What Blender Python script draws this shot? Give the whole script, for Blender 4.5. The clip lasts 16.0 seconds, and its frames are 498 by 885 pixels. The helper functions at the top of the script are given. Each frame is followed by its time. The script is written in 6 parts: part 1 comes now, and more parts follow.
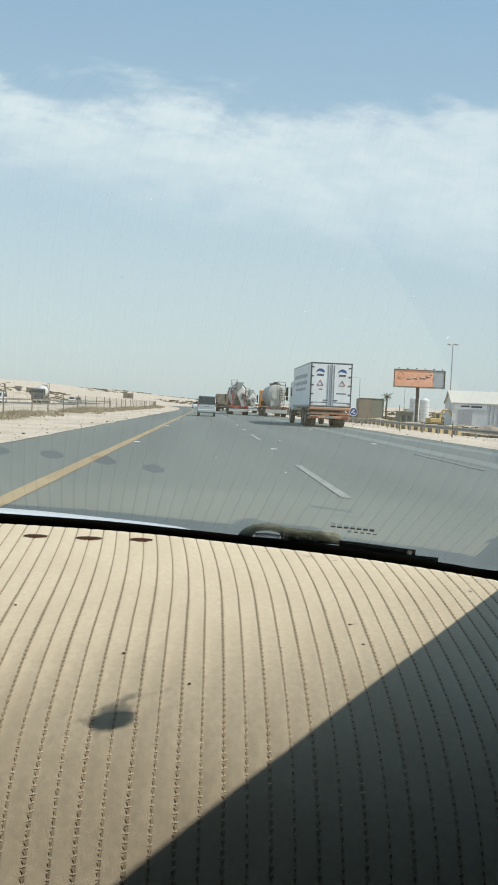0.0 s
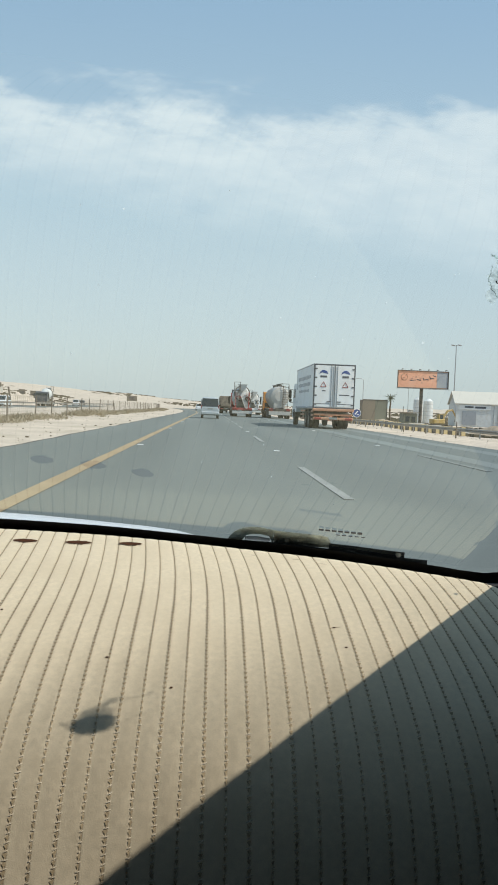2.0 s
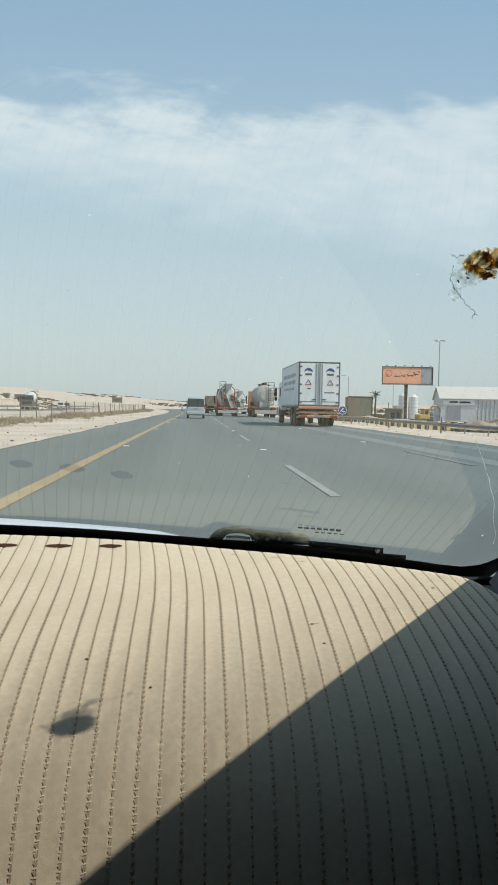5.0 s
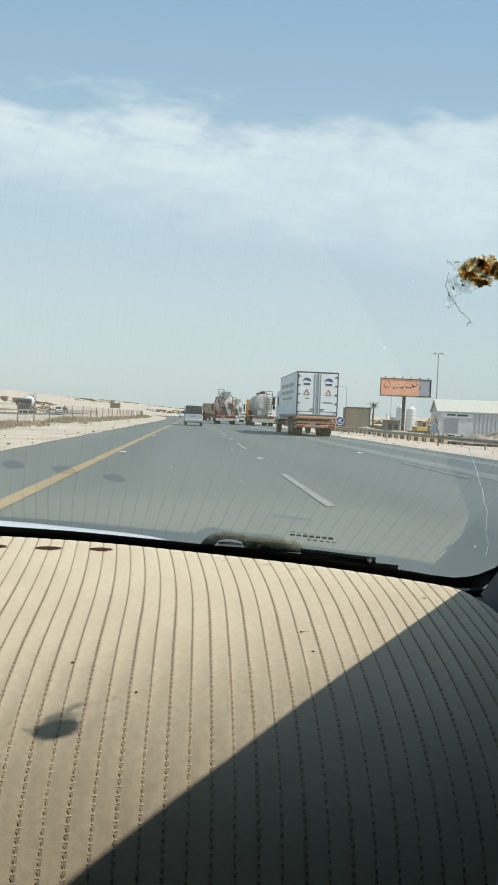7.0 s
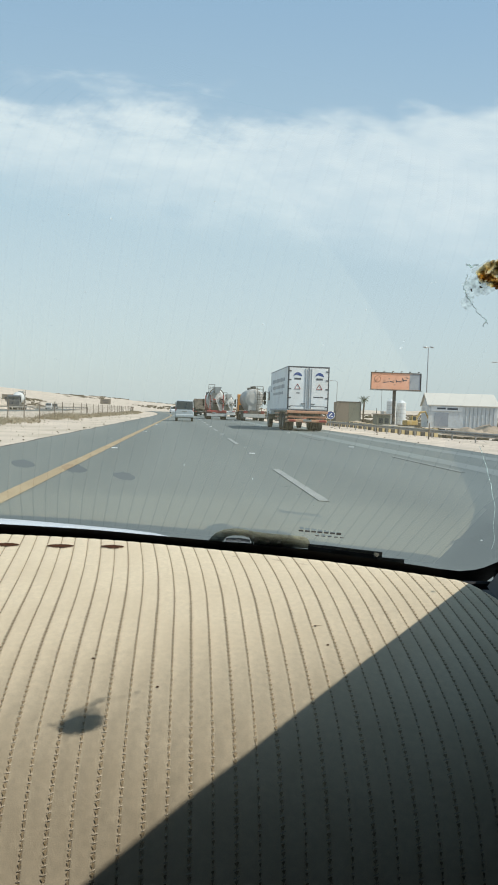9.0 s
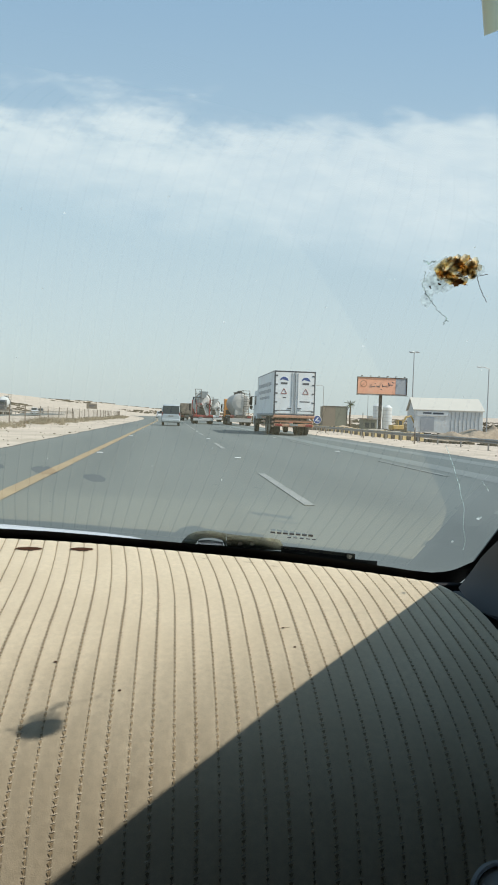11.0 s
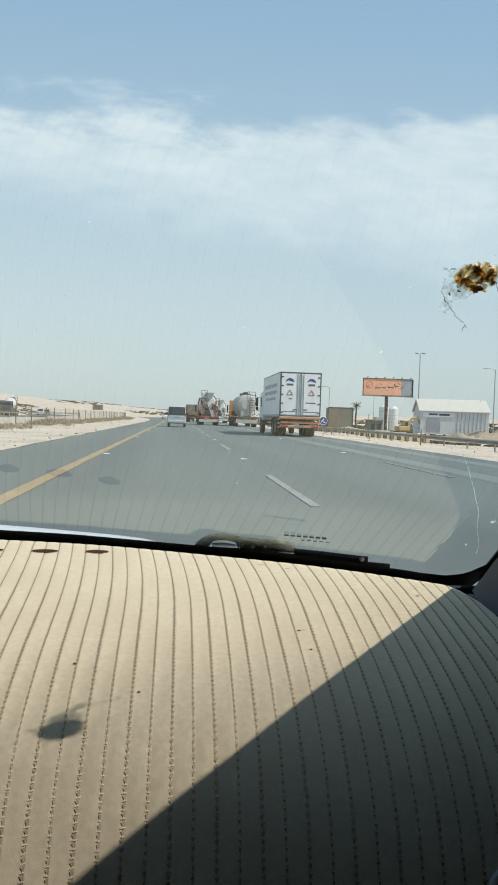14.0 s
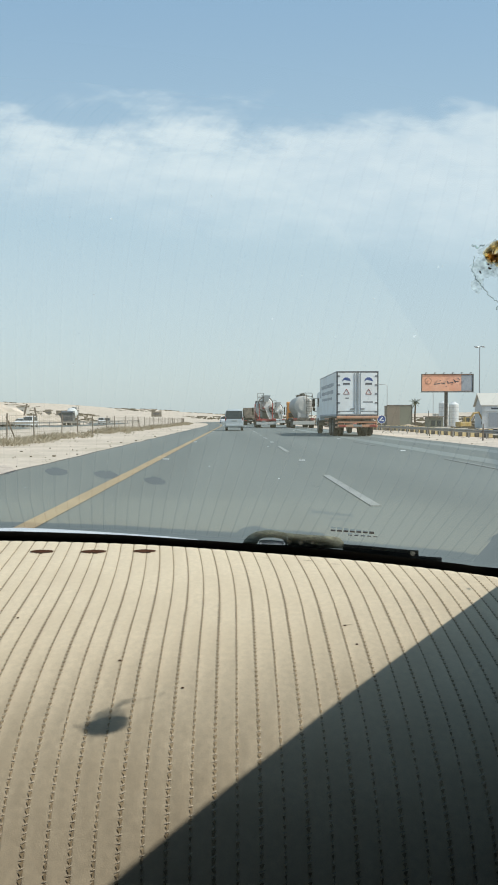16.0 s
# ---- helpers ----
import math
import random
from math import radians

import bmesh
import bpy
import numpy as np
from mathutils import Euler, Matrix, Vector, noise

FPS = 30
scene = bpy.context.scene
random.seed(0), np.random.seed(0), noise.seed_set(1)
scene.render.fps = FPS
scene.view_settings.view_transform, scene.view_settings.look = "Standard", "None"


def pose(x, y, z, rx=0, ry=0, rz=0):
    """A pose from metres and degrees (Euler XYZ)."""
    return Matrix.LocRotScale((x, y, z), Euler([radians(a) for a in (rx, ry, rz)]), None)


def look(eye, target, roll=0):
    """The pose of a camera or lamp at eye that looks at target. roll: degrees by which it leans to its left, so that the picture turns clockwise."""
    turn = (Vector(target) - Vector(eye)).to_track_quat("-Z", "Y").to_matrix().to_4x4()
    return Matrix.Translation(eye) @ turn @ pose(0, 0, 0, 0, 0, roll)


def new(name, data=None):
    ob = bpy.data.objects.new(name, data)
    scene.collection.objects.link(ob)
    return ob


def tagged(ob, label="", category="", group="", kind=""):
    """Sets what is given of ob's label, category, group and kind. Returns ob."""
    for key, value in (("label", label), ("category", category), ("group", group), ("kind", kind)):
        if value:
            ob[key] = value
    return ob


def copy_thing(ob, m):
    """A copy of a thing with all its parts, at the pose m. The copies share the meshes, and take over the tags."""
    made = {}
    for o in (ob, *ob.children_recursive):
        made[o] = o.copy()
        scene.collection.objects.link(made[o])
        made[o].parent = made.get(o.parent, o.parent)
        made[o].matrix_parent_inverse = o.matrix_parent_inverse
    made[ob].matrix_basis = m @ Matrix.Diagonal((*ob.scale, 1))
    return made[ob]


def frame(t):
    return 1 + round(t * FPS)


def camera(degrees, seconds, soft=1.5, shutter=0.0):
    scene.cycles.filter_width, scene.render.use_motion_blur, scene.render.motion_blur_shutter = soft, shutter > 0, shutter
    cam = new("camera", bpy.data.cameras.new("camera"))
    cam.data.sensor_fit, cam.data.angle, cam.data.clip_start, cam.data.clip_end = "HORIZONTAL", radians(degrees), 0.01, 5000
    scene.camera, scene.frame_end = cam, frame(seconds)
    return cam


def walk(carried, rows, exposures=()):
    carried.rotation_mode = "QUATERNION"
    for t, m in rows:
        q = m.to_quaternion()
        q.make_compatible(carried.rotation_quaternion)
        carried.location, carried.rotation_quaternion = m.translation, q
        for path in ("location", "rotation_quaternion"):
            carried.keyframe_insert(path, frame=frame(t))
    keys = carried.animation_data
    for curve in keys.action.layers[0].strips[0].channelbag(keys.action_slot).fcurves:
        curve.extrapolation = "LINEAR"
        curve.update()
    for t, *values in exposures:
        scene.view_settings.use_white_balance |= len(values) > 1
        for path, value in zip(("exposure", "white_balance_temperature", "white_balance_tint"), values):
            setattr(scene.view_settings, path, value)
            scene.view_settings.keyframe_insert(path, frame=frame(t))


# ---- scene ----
cam = camera(38.0, 16.0, soft=1.75)
PATH = [
    (0, (-0.0223, 0.0114, 1.0591), (0.0993, 2.0052, 0.9599), 2.51),
    (0.5, (-0.0314, 0.0090, 1.0579), (0.0807, 2.0028, 0.9485), 2.79),
    (1, (-0.0155, 0.0083, 1.0532), (0.0934, 2.0028, 0.9539), 2.71),
    (1.5, (-0.0246, -0.0009, 1.0605), (0.0829, 1.9937, 0.9611), 2.67),
    (2, (-0.0028, 0.0061, 1.0627), (0.1080, 2.0008, 0.9684), 2.19),
    (2.5, (-0.0150, 0.0060, 1.0632), (0.1037, 2.0003, 0.9718), 1.70),
    (3, (-0.0104, -0.0013, 1.0685), (0.1120, 1.9932, 0.9842), 1.55),
    (3.5, (-0.0252, -0.0019, 1.0643), (0.0994, 1.9923, 0.9775), 1.41),
    (4, (0.0141, -0.0023, 1.0652), (0.1458, 1.9917, 0.9820), 1.43),
    (4.5, (0.0094, -0.0032, 1.0602), (0.1576, 1.9894, 0.9723), 1.19),
    (4.7, (0.0078, -0.0027, 1.0648), (0.1561, 1.9895, 0.9690), 0.98),
    (6.8, (0.0112, 0.0060, 1.0560), (0.1605, 1.9990, 0.9801), 2.36),
    (7, (0.0124, 0.0022, 1.0609), (0.1675, 1.9949, 0.9887), 2.30),
    (7.5, (0.0164, 0.0078, 1.0551), (0.1851, 1.9990, 0.9715), 1.97),
    (8, (0.0088, -0.0021, 1.0600), (0.1848, 1.9882, 0.9723), 1.97),
    (8.5, (0.0074, -0.0036, 1.0663), (0.1872, 1.9866, 0.9855), 1.90),
    (9, (-0.0110, -0.0072, 1.0635), (0.1696, 1.9828, 0.9785), 1.88),
    (9.5, (0.0059, -0.0065, 1.0616), (0.1931, 1.9832, 0.9849), 2.39),
    (10, (0.0154, -0.0080, 1.0622), (0.2162, 1.9806, 0.9909), 2.32),
    (10.2, (0.0089, -0.0077, 1.0621), (0.2165, 1.9802, 0.9905), 2.19),
    (12.5, (0.0102, 0.0056, 1.0548), (0.2294, 1.9924, 0.9888), 1.61),
    (13, (0.0050, -0.0055, 1.0585), (0.2306, 1.9807, 0.9953), 1.62),
    (13.5, (0.0038, -0.0089, 1.0613), (0.2172, 1.9788, 1.0002), 1.92),
    (14, (-0.0018, -0.0077, 1.0622), (0.1989, 1.9810, 0.9938), 1.88),
    (14.5, (0.0048, -0.0003, 1.0570), (0.0983, 1.9961, 0.9842), 0.70),
    (15, (0.0123, -0.0062, 1.0623), (0.0691, 1.9918, 0.9934), 0.13),
    (15.5, (0.0143, -0.0095, 1.0611), (0.0596, 1.9889, 0.9946), -0.06),
    (16, (0.0180, -0.0044, 1.0546), (0.0582, 1.9942, 0.9901), -0.20),
]
walk(cam, [(t, look(eye, target, roll)) for t, eye, target, roll in PATH], [(0, 0.15, 6450, 9.0), (2.5, 0.14, 6450, 9.0), (3.5, 0.09, 6450, 9.0), (4.7, 0.08, 6450, 9.0), (6.8, 0.16, 6430, 9.0), (10.2, 0.15, 6430, 9.0), (13, 0.17, 6440, 9.0), (16, 0.13, 6340, 9.0)])

# ---- sky, sun ----
SUN_TO = Vector((0.2723, -0.1165, 0.3433)).normalized()
world = bpy.data.worlds.new("sky")
scene.world = world
world.use_nodes = True
wn, wl = world.node_tree.nodes, world.node_tree.links
wn.clear()


def wnode(kind, **inputs):
    n = wn.new(kind)
    for k, v in inputs.items():
        n.inputs[k].default_value = v
    return n


def wmath(op, a, b=None, clamp=False):
    n = wn.new("ShaderNodeMath")
    n.operation, n.use_clamp = op, clamp
    for i, v in enumerate((a, b)):
        if v is None:
            continue
        if isinstance(v, (int, float)):
            n.inputs[i].default_value = v
        else:
            wl.new(v, n.inputs[i])
    return n.outputs[0]


def wramp(value, lo, hi):
    n = wn.new("ShaderNodeMapRange")
    n.interpolation_type = "SMOOTHSTEP"
    wl.new(value, n.inputs["Value"])
    n.inputs["From Min"].default_value, n.inputs["From Max"].default_value = lo, hi
    return n.outputs["Result"]


sky = wn.new("ShaderNodeTexSky")
sky.sky_type = "NISHITA"
sky.sun_disc = False
sky.sun_elevation = math.asin(SUN_TO.z)
sky.sun_rotation = math.atan2(SUN_TO.x, SUN_TO.y)
sky.air_density, sky.dust_density, sky.ozone_density = 1.0, 2.5, 1.6
coord = wn.new("ShaderNodeTexCoord")
sep = wn.new("ShaderNodeSeparateXYZ")
wl.new(coord.outputs["Generated"], sep.inputs[0])
dx, dy, dz = sep.outputs
ahead = wmath("MAXIMUM", dy, 0.15)
az = wmath("DIVIDE", dx, ahead)            # tangent of the azimuth
el = wmath("DIVIDE", dz, ahead)            # tangent of the elevation
comb = wn.new("ShaderNodeCombineXYZ")
wl.new(wmath("MULTIPLY", az, 3.2), comb.inputs[0])
wl.new(wmath("MULTIPLY", el, 8.0), comb.inputs[1])


def wnoise(scale, detail, rough, off):
    m = wn.new("ShaderNodeMapping")
    m.inputs["Location"].default_value = (off, off * 0.7, 0)
    wl.new(comb.outputs[0], m.inputs[0])
    n = wnode("ShaderNodeTexNoise", Scale=scale, Detail=detail, Roughness=rough)
    wl.new(m.outputs[0], n.inputs["Vector"])
    return n.outputs["Fac"]


billow, wisp = wnoise(1.3, 7.0, 0.6, 3.1), wnoise(4.5, 6.0, 0.65, 9.4)
# a long bank of thin cloud that falls to the right: ragged upper side, lower side fading into haze
ragged = wmath("ADD", wmath("MULTIPLY", wmath("SUBTRACT", billow, 0.5), 0.21), wmath("MULTIPLY", wmath("SUBTRACT", wisp, 0.5), 0.08))
upper = wramp(wmath("SUBTRACT", wmath("ADD", wmath("ADD", 0.416, wmath("MULTIPLY", az, 0.03)), ragged), el), -0.015, 0.04)
floor_el = wmath("SUBTRACT", 0.287, wmath("MULTIPLY", az, 0.12))
lower = wramp(wmath("SUBTRACT", wmath("ADD", el, wmath("MULTIPLY", ragged, 0.4)), floor_el), -0.07, 0.07)
# the bank thins out to the left
thin = wmath("ADD", wmath("MULTIPLY", wramp(wmath("ADD", az, wmath("MULTIPLY", ragged, 1.4)), -0.40, -0.24), 0.75), 0.25)
body = wmath("MULTIPLY", wmath("MULTIPLY", upper, lower), thin)
texture = wmath("ADD", wmath("MULTIPLY", wramp(wisp, 0.3, 0.7), 0.28), 0.68)
cloud = wmath("MULTIPLY", wmath("MULTIPLY", body, texture), 0.95, True)

strength = 0.15
scaled = wn.new("ShaderNodeVectorMath")
scaled.operation = "SCALE"
wl.new(sky.outputs[0], scaled.inputs[0])
scaled.inputs["Scale"].default_value = strength


def wmix(fac, a, color):
    n = wn.new("ShaderNodeMix")
    n.data_type = "RGBA"
    wl.new(fac, n.inputs[0])
    wl.new(a, n.inputs[6])
    n.inputs[7].default_value = (*color, 1)
    return n.outputs[2]


# dusty haze: pale at the horizon, turning to soft blue overhead
ramp = wn.new("ShaderNodeValToRGB")
wl.new(wramp(el, 0.0, 0.75), ramp.inputs[0])
ramp.color_ramp.elements[0].color = (0.605, 0.690, 0.705, 1)
ramp.color_ramp.elements[1].color = (0.285, 0.455, 0.645, 1)
mid_stop = ramp.color_ramp.elements.new(0.30)
mid_stop.color = (0.495, 0.640, 0.715, 1)
veil = wn.new("ShaderNodeMix")
veil.data_type = "RGBA"
veil.inputs[0].default_value = 0.82
wl.new(scaled.outputs[0], veil.inputs[6])
wl.new(ramp.outputs[0], veil.inputs[7])
clouded = wmix(cloud, veil.outputs[2], (0.71, 0.79, 0.83))
back = wn.new("ShaderNodeBackground")
wl.new(clouded, back.inputs[0])
out = wn.new("ShaderNodeOutputWorld")
wl.new(back.outputs[0], out.inputs[0])

sun_data = bpy.data.lights.new("sun", "SUN")
sun_data.energy, sun_data.angle, sun_data.color = 3.8, radians(0.53), (1.0, 0.95, 0.87)
sun = new("sun", sun_data)
sun.rotation_euler = SUN_TO.to_track_quat("Z", "Y").to_euler()
sun.location = (0, 0, 30)

# ---- materials ----
def mat(name, color, rough=0.7, metal=0.0, vary=0.12, scale=6.0, fine=60.0, bump=0.15, dirt=None, dirt_amount=0.0, dirt_scale=2.0, spec=0.5, rnd=0.0, coords="Object", stretch=None):
    """A procedural surface: colour with coarse and fine variation, optional dirt patches, fine relief."""
    m = bpy.data.materials.new(name)
    m.use_nodes = True
    nt = m.node_tree
    n, l = nt.nodes, nt.links
    b = n["Principled BSDF"]
    b.inputs["Roughness"].default_value, b.inputs["Metallic"].default_value = rough, metal
    b.inputs["Specular IOR Level"].default_value = spec
    tc = n.new("ShaderNodeTexCoord")

    def noise_fac(s, detail=4.0):
        t = n.new("ShaderNodeTexNoise")
        t.inputs["Scale"].default_value, t.inputs["Detail"].default_value = s, detail
        if stretch and s < 2.0:
            mp = n.new("ShaderNodeMapping")
            mp.inputs["Scale"].default_value = stretch
            l.new(tc.outputs[coords], mp.inputs[0])
            l.new(mp.outputs[0], t.inputs["Vector"])
        else:
            l.new(tc.outputs[coords], t.inputs["Vector"])
        return t.outputs["Fac"]

    coarse, small = noise_fac(scale), noise_fac(fine, 2.0)
    add = n.new("ShaderNodeMath")
    add.operation = "ADD"
    l.new(coarse, add.inputs[0])
    l.new(small, add.inputs[1])
    rng = n.new("ShaderNodeMapRange")
    l.new(add.outputs[0], rng.inputs["Value"])
    rng.inputs["From Min"].default_value, rng.inputs["From Max"].default_value = 0.6, 1.4
    rng.inputs["To Min"].default_value, rng.inputs["To Max"].default_value = 1 - vary, 1 + vary
    mul = n.new("ShaderNodeVectorMath")
    mul.operation = "SCALE"
    mul.inputs[0].default_value = color
    l.new(rng.outputs["Result"], mul.inputs["Scale"])
    result = mul.outputs[0]
    if rnd:
        info = n.new("ShaderNodeObjectInfo")
        r2 = n.new("ShaderNodeMapRange")
        l.new(info.outputs["Random"], r2.inputs["Value"])
        r2.inputs["To Min"].default_value, r2.inputs["To Max"].default_value = 1 - rnd, 1 + rnd
        m2 = n.new("ShaderNodeVectorMath")
        m2.operation = "SCALE"
        l.new(result, m2.inputs[0])
        l.new(r2.outputs["Result"], m2.inputs["Scale"])
        result = m2.outputs[0]
    if dirt:
        d = noise_fac(dirt_scale, 6.0)
        dr = n.new("ShaderNodeMapRange")
        l.new(d, dr.inputs["Value"])
        dr.inputs["From Min"].default_value, dr.inputs["From Max"].default_value = 0.42, 0.68
        dr.inputs["To Max"].default_value = dirt_amount
        mix = n.new("ShaderNodeMix")
        mix.data_type = "RGBA"
        l.new(dr.outputs["Result"], mix.inputs[0])
        l.new(result, mix.inputs[6])
        mix.inputs[7].default_value = (*dirt, 1)
        result = mix.outputs[2]
    l.new(result, b.inputs["Base Color"])
    if bump:
        bp = n.new("ShaderNodeBump")
        bp.inputs["Strength"].default_value, bp.inputs["Distance"].default_value = bump, 0.3 / fine
        l.new(add.outputs[0], bp.inputs["Height"])
        l.new(bp.outputs[0], b.inputs["Normal"])
    return m


def glass_mat(name, tint, gloss_ior=1.45, rough=0.0):
    m = bpy.data.materials.new(name)
    m.use_nodes = True
    n, l = m.node_tree.nodes, m.node_tree.links
    n.clear()
    o, mix = n.new("ShaderNodeOutputMaterial"), n.new("ShaderNodeMixShader")
    f, g, t = n.new("ShaderNodeFresnel"), n.new("ShaderNodeBsdfGlossy"), n.new("ShaderNodeBsdfTransparent")
    f.inputs["IOR"].default_value = gloss_ior
    g.inputs["Roughness"].default_value = rough
    g.inputs["Color"].default_value = (0.90, 1.0, 0.93, 1)
    t.inputs["Color"].default_value = (*tint, 1)
    l.new(f.outputs[0], mix.inputs[0])
    l.new(t.outputs[0], mix.inputs[1])
    l.new(g.outputs[0], mix.inputs[2])
    l.new(mix.outputs[0], o.inputs[0])
    return m


DUST = (0.42, 0.35, 0.26)
M_MAT = mat("beige_fabric", (0.328, 0.276, 0.194), 0.95, vary=0.24, scale=190, fine=1100, bump=0.9, dirt=(0.26, 0.212, 0.142), dirt_amount=0.5, dirt_scale=14, spec=0.1)
nap = M_MAT.node_tree.nodes["Principled BSDF"].inputs      # short nap that catches light at a shallow angle
nap["Sheen Weight"].default_value, nap["Sheen Roughness"].default_value, nap["Sheen Tint"].default_value = 0.5, 0.30, (1.0, 0.93, 0.79, 1)
nap_nodes, nap_links = M_MAT.node_tree.nodes, M_MAT.node_tree.links
velvet, both = nap_nodes.new("ShaderNodeBsdfSheen"), nap_nodes.new("ShaderNodeAddShader")
velvet.distribution = "ASHIKHMIN"
velvet.inputs["Color"].default_value, velvet.inputs["Roughness"].default_value = (0.370, 0.318, 0.232, 1), 0.75
nap_links.new(nap_nodes["Principled BSDF"].outputs[0], both.inputs[0])
nap_links.new(velvet.outputs[0], both.inputs[1])
nap_links.new(both.outputs[0], nap_nodes["Material Output"].inputs[0])
M_THREAD = mat("beige_thread", (0.44, 0.375, 0.275), 0.95, vary=0.15, scale=40, fine=900, bump=0.3, spec=0.15)
M_SEAM = mat("seam_fabric", (0.40, 0.325, 0.22), 0.97, vary=0.2, scale=50, fine=900, bump=0.3, spec=0.1)
# brown of the scuffs, also painted as the shade in each stitch dent
M_DENTSHADE_SCUFF = mat("stitch_hole", (0.26, 0.20, 0.122), 0.97, vary=0.3, scale=90, fine=900, bump=0.2, spec=0.1)
M_BURN = mat("dark_slit", (0.060, 0.025, 0.012), 0.95, vary=0.4, scale=200, fine=900, spec=0.1)
M_BLACK = mat("black_rubber", (0.012, 0.012, 0.013), 0.75, vary=0.2, scale=20, fine=200, spec=0.25)
M_FRIT = mat("black_ceramic", (0.008, 0.008, 0.009), 0.6, vary=0.1, spec=0.2)
M_TRIM = mat("grey_trim_plastic", (0.115, 0.115, 0.115), 0.7, vary=0.05, scale=10, fine=1200, bump=0.25, spec=0.3)
M_ROOF = mat("grey_headliner_fabric", (0.075, 0.064, 0.045), 0.95, vary=0.06, scale=15, fine=700, bump=0.3, spec=0.1)
M_DARKTRIM = mat("dark_dash_plastic", (0.05, 0.048, 0.045), 0.7, vary=0.1, scale=20, fine=800, bump=0.2)
M_WIPERCAP = mat("faded_wiper_plastic", (0.40, 0.37, 0.31), 0.85, vary=0.3, scale=60, fine=700, dirt=(0.13, 0.115, 0.09), dirt_amount=0.7, dirt_scale=110)
M_BONNET = mat("white_car_paint", (0.75, 0.77, 0.80), 0.25, vary=0.03, scale=3, fine=60, bump=0.0, spec=0.5)
M_SHIELD = glass_mat("windshield_glass", (0.962, 0.99, 0.98), 1.74)
M_TINT = mat("dark_window_film", (0.012, 0.013, 0.014), 0.15, vary=0.1, bump=0.0)
M_SAND = mat("desert_sand", (0.60, 0.50, 0.405), 0.97, vary=0.2, scale=0.09, fine=2.6, bump=0.7, dirt=(0.40, 0.335, 0.25), dirt_amount=0.7, dirt_scale=0.3, spec=0.1)
M_ASPHALT = mat("worn_asphalt", (0.160, 0.176, 0.164), 0.85, vary=0.18, scale=1.1, fine=45, bump=0.35, dirt=(0.115, 0.130, 0.124), dirt_amount=0.8, dirt_scale=0.55, spec=0.35, stretch=(1.0, 0.05, 1.0))
M_TRACK = mat("polished_asphalt", (0.20, 0.222, 0.205), 0.7, vary=0.15, scale=0.5, fine=40, bump=0.2, dirt=(0.178, 0.186, 0.178), dirt_amount=0.8, dirt_scale=0.25, spec=0.4)
M_YELLOW = mat("yellow_road_paint", (0.37, 0.262, 0.145), 0.8, vary=0.2, scale=1.2, fine=30, dirt=(0.33, 0.23, 0.12), dirt_amount=0.7, dirt_scale=1.0)
M_LINE = mat("white_road_paint", (0.30, 0.305, 0.285), 0.8, vary=0.25, scale=2, fine=40, dirt=(0.22, 0.225, 0.21), dirt_amount=0.85, dirt_scale=1.5)
M_WORNLINE = mat("nearly_worn_off_paint", (0.20, 0.212, 0.198), 0.8, vary=0.25, scale=2, fine=40, dirt=(0.155, 0.165, 0.155), dirt_amount=0.9, dirt_scale=1.5)
M_TARLIP_SHADE = mat("asphalt_lip_with_shade", (0.060, 0.057, 0.052), 0.95, vary=0.3, scale=3, fine=40, dirt=DUST, dirt_amount=0.2, dirt_scale=2.5)
M_STUD = mat("white_stud", (0.75, 0.75, 0.72), 0.5, vary=0.1)
M_STEEL = mat("galvanised_steel", (0.42, 0.43, 0.43), 0.5, 0.6, vary=0.15, scale=2, fine=40, dirt=DUST, dirt_amount=0.4)
M_RAIL = mat("dusty_rail_steel", (0.27, 0.265, 0.25), 0.7, 0.2, vary=0.2, scale=1.5, fine=30, dirt=DUST, dirt_amount=0.5, dirt_scale=0.7)
M_RUST = mat("weathered_post", (0.16, 0.125, 0.095), 0.85, vary=0.25, scale=5, fine=60)
M_WIRE = mat("rusty_wire", (0.22, 0.18, 0.14), 0.8, vary=0.2)
M_WEED = mat("dry_weeds", (0.33, 0.275, 0.19), 0.95, vary=0.3, scale=3, fine=40, bump=0, spec=0.1)
M_TYRE = mat("tyre_rubber", (0.022, 0.021, 0.020), 0.9, vary=0.3, scale=8, fine=80, dirt=(0.16, 0.13, 0.10), dirt_amount=0.55)
M_RIM = mat("dusty_rim", (0.30, 0.28, 0.25), 0.6, 0.3, vary=0.2, dirt=(0.20, 0.15, 0.10), dirt_amount=0.7, dirt_scale=6)
M_CHASSIS = mat("dusty_chassis", (0.06, 0.055, 0.05), 0.8, vary=0.3, scale=4, dirt=(0.24, 0.19, 0.14), dirt_amount=0.7, dirt_scale=2)
M_WHITEPAINT = mat("white_lorry_paint", (0.80, 0.81, 0.79), 0.5, vary=0.05, scale=1.2, fine=40, bump=0.03, dirt=(0.60, 0.55, 0.47), dirt_amount=0.35, dirt_scale=0.9)
M_ORANGE = mat("orange_cab_paint", (0.62, 0.24, 0.035), 0.45, vary=0.08, scale=2, bump=0.03, dirt=(0.42, 0.30, 0.16), dirt_amount=0.4)
M_REDPAINT = mat("red_lorry_paint", (0.42, 0.045, 0.04), 0.45, vary=0.1, scale=2, bump=0.03, dirt=(0.35, 0.22, 0.17), dirt_amount=0.45)
M_TANK = mat("cement_dusted_steel", (0.47, 0.45, 0.41), 0.7, vary=0.12, scale=1.0, fine=20, bump=0.1, dirt=(0.30, 0.28, 0.25), dirt_amount=0.5, dirt_scale=0.8)
M_DRUM = mat("pale_grey_drum", (0.60, 0.60, 0.57), 0.6, vary=0.08, scale=1.2, fine=30, bump=0.06, dirt=(0.40, 0.37, 0.32), dirt_amount=0.5)
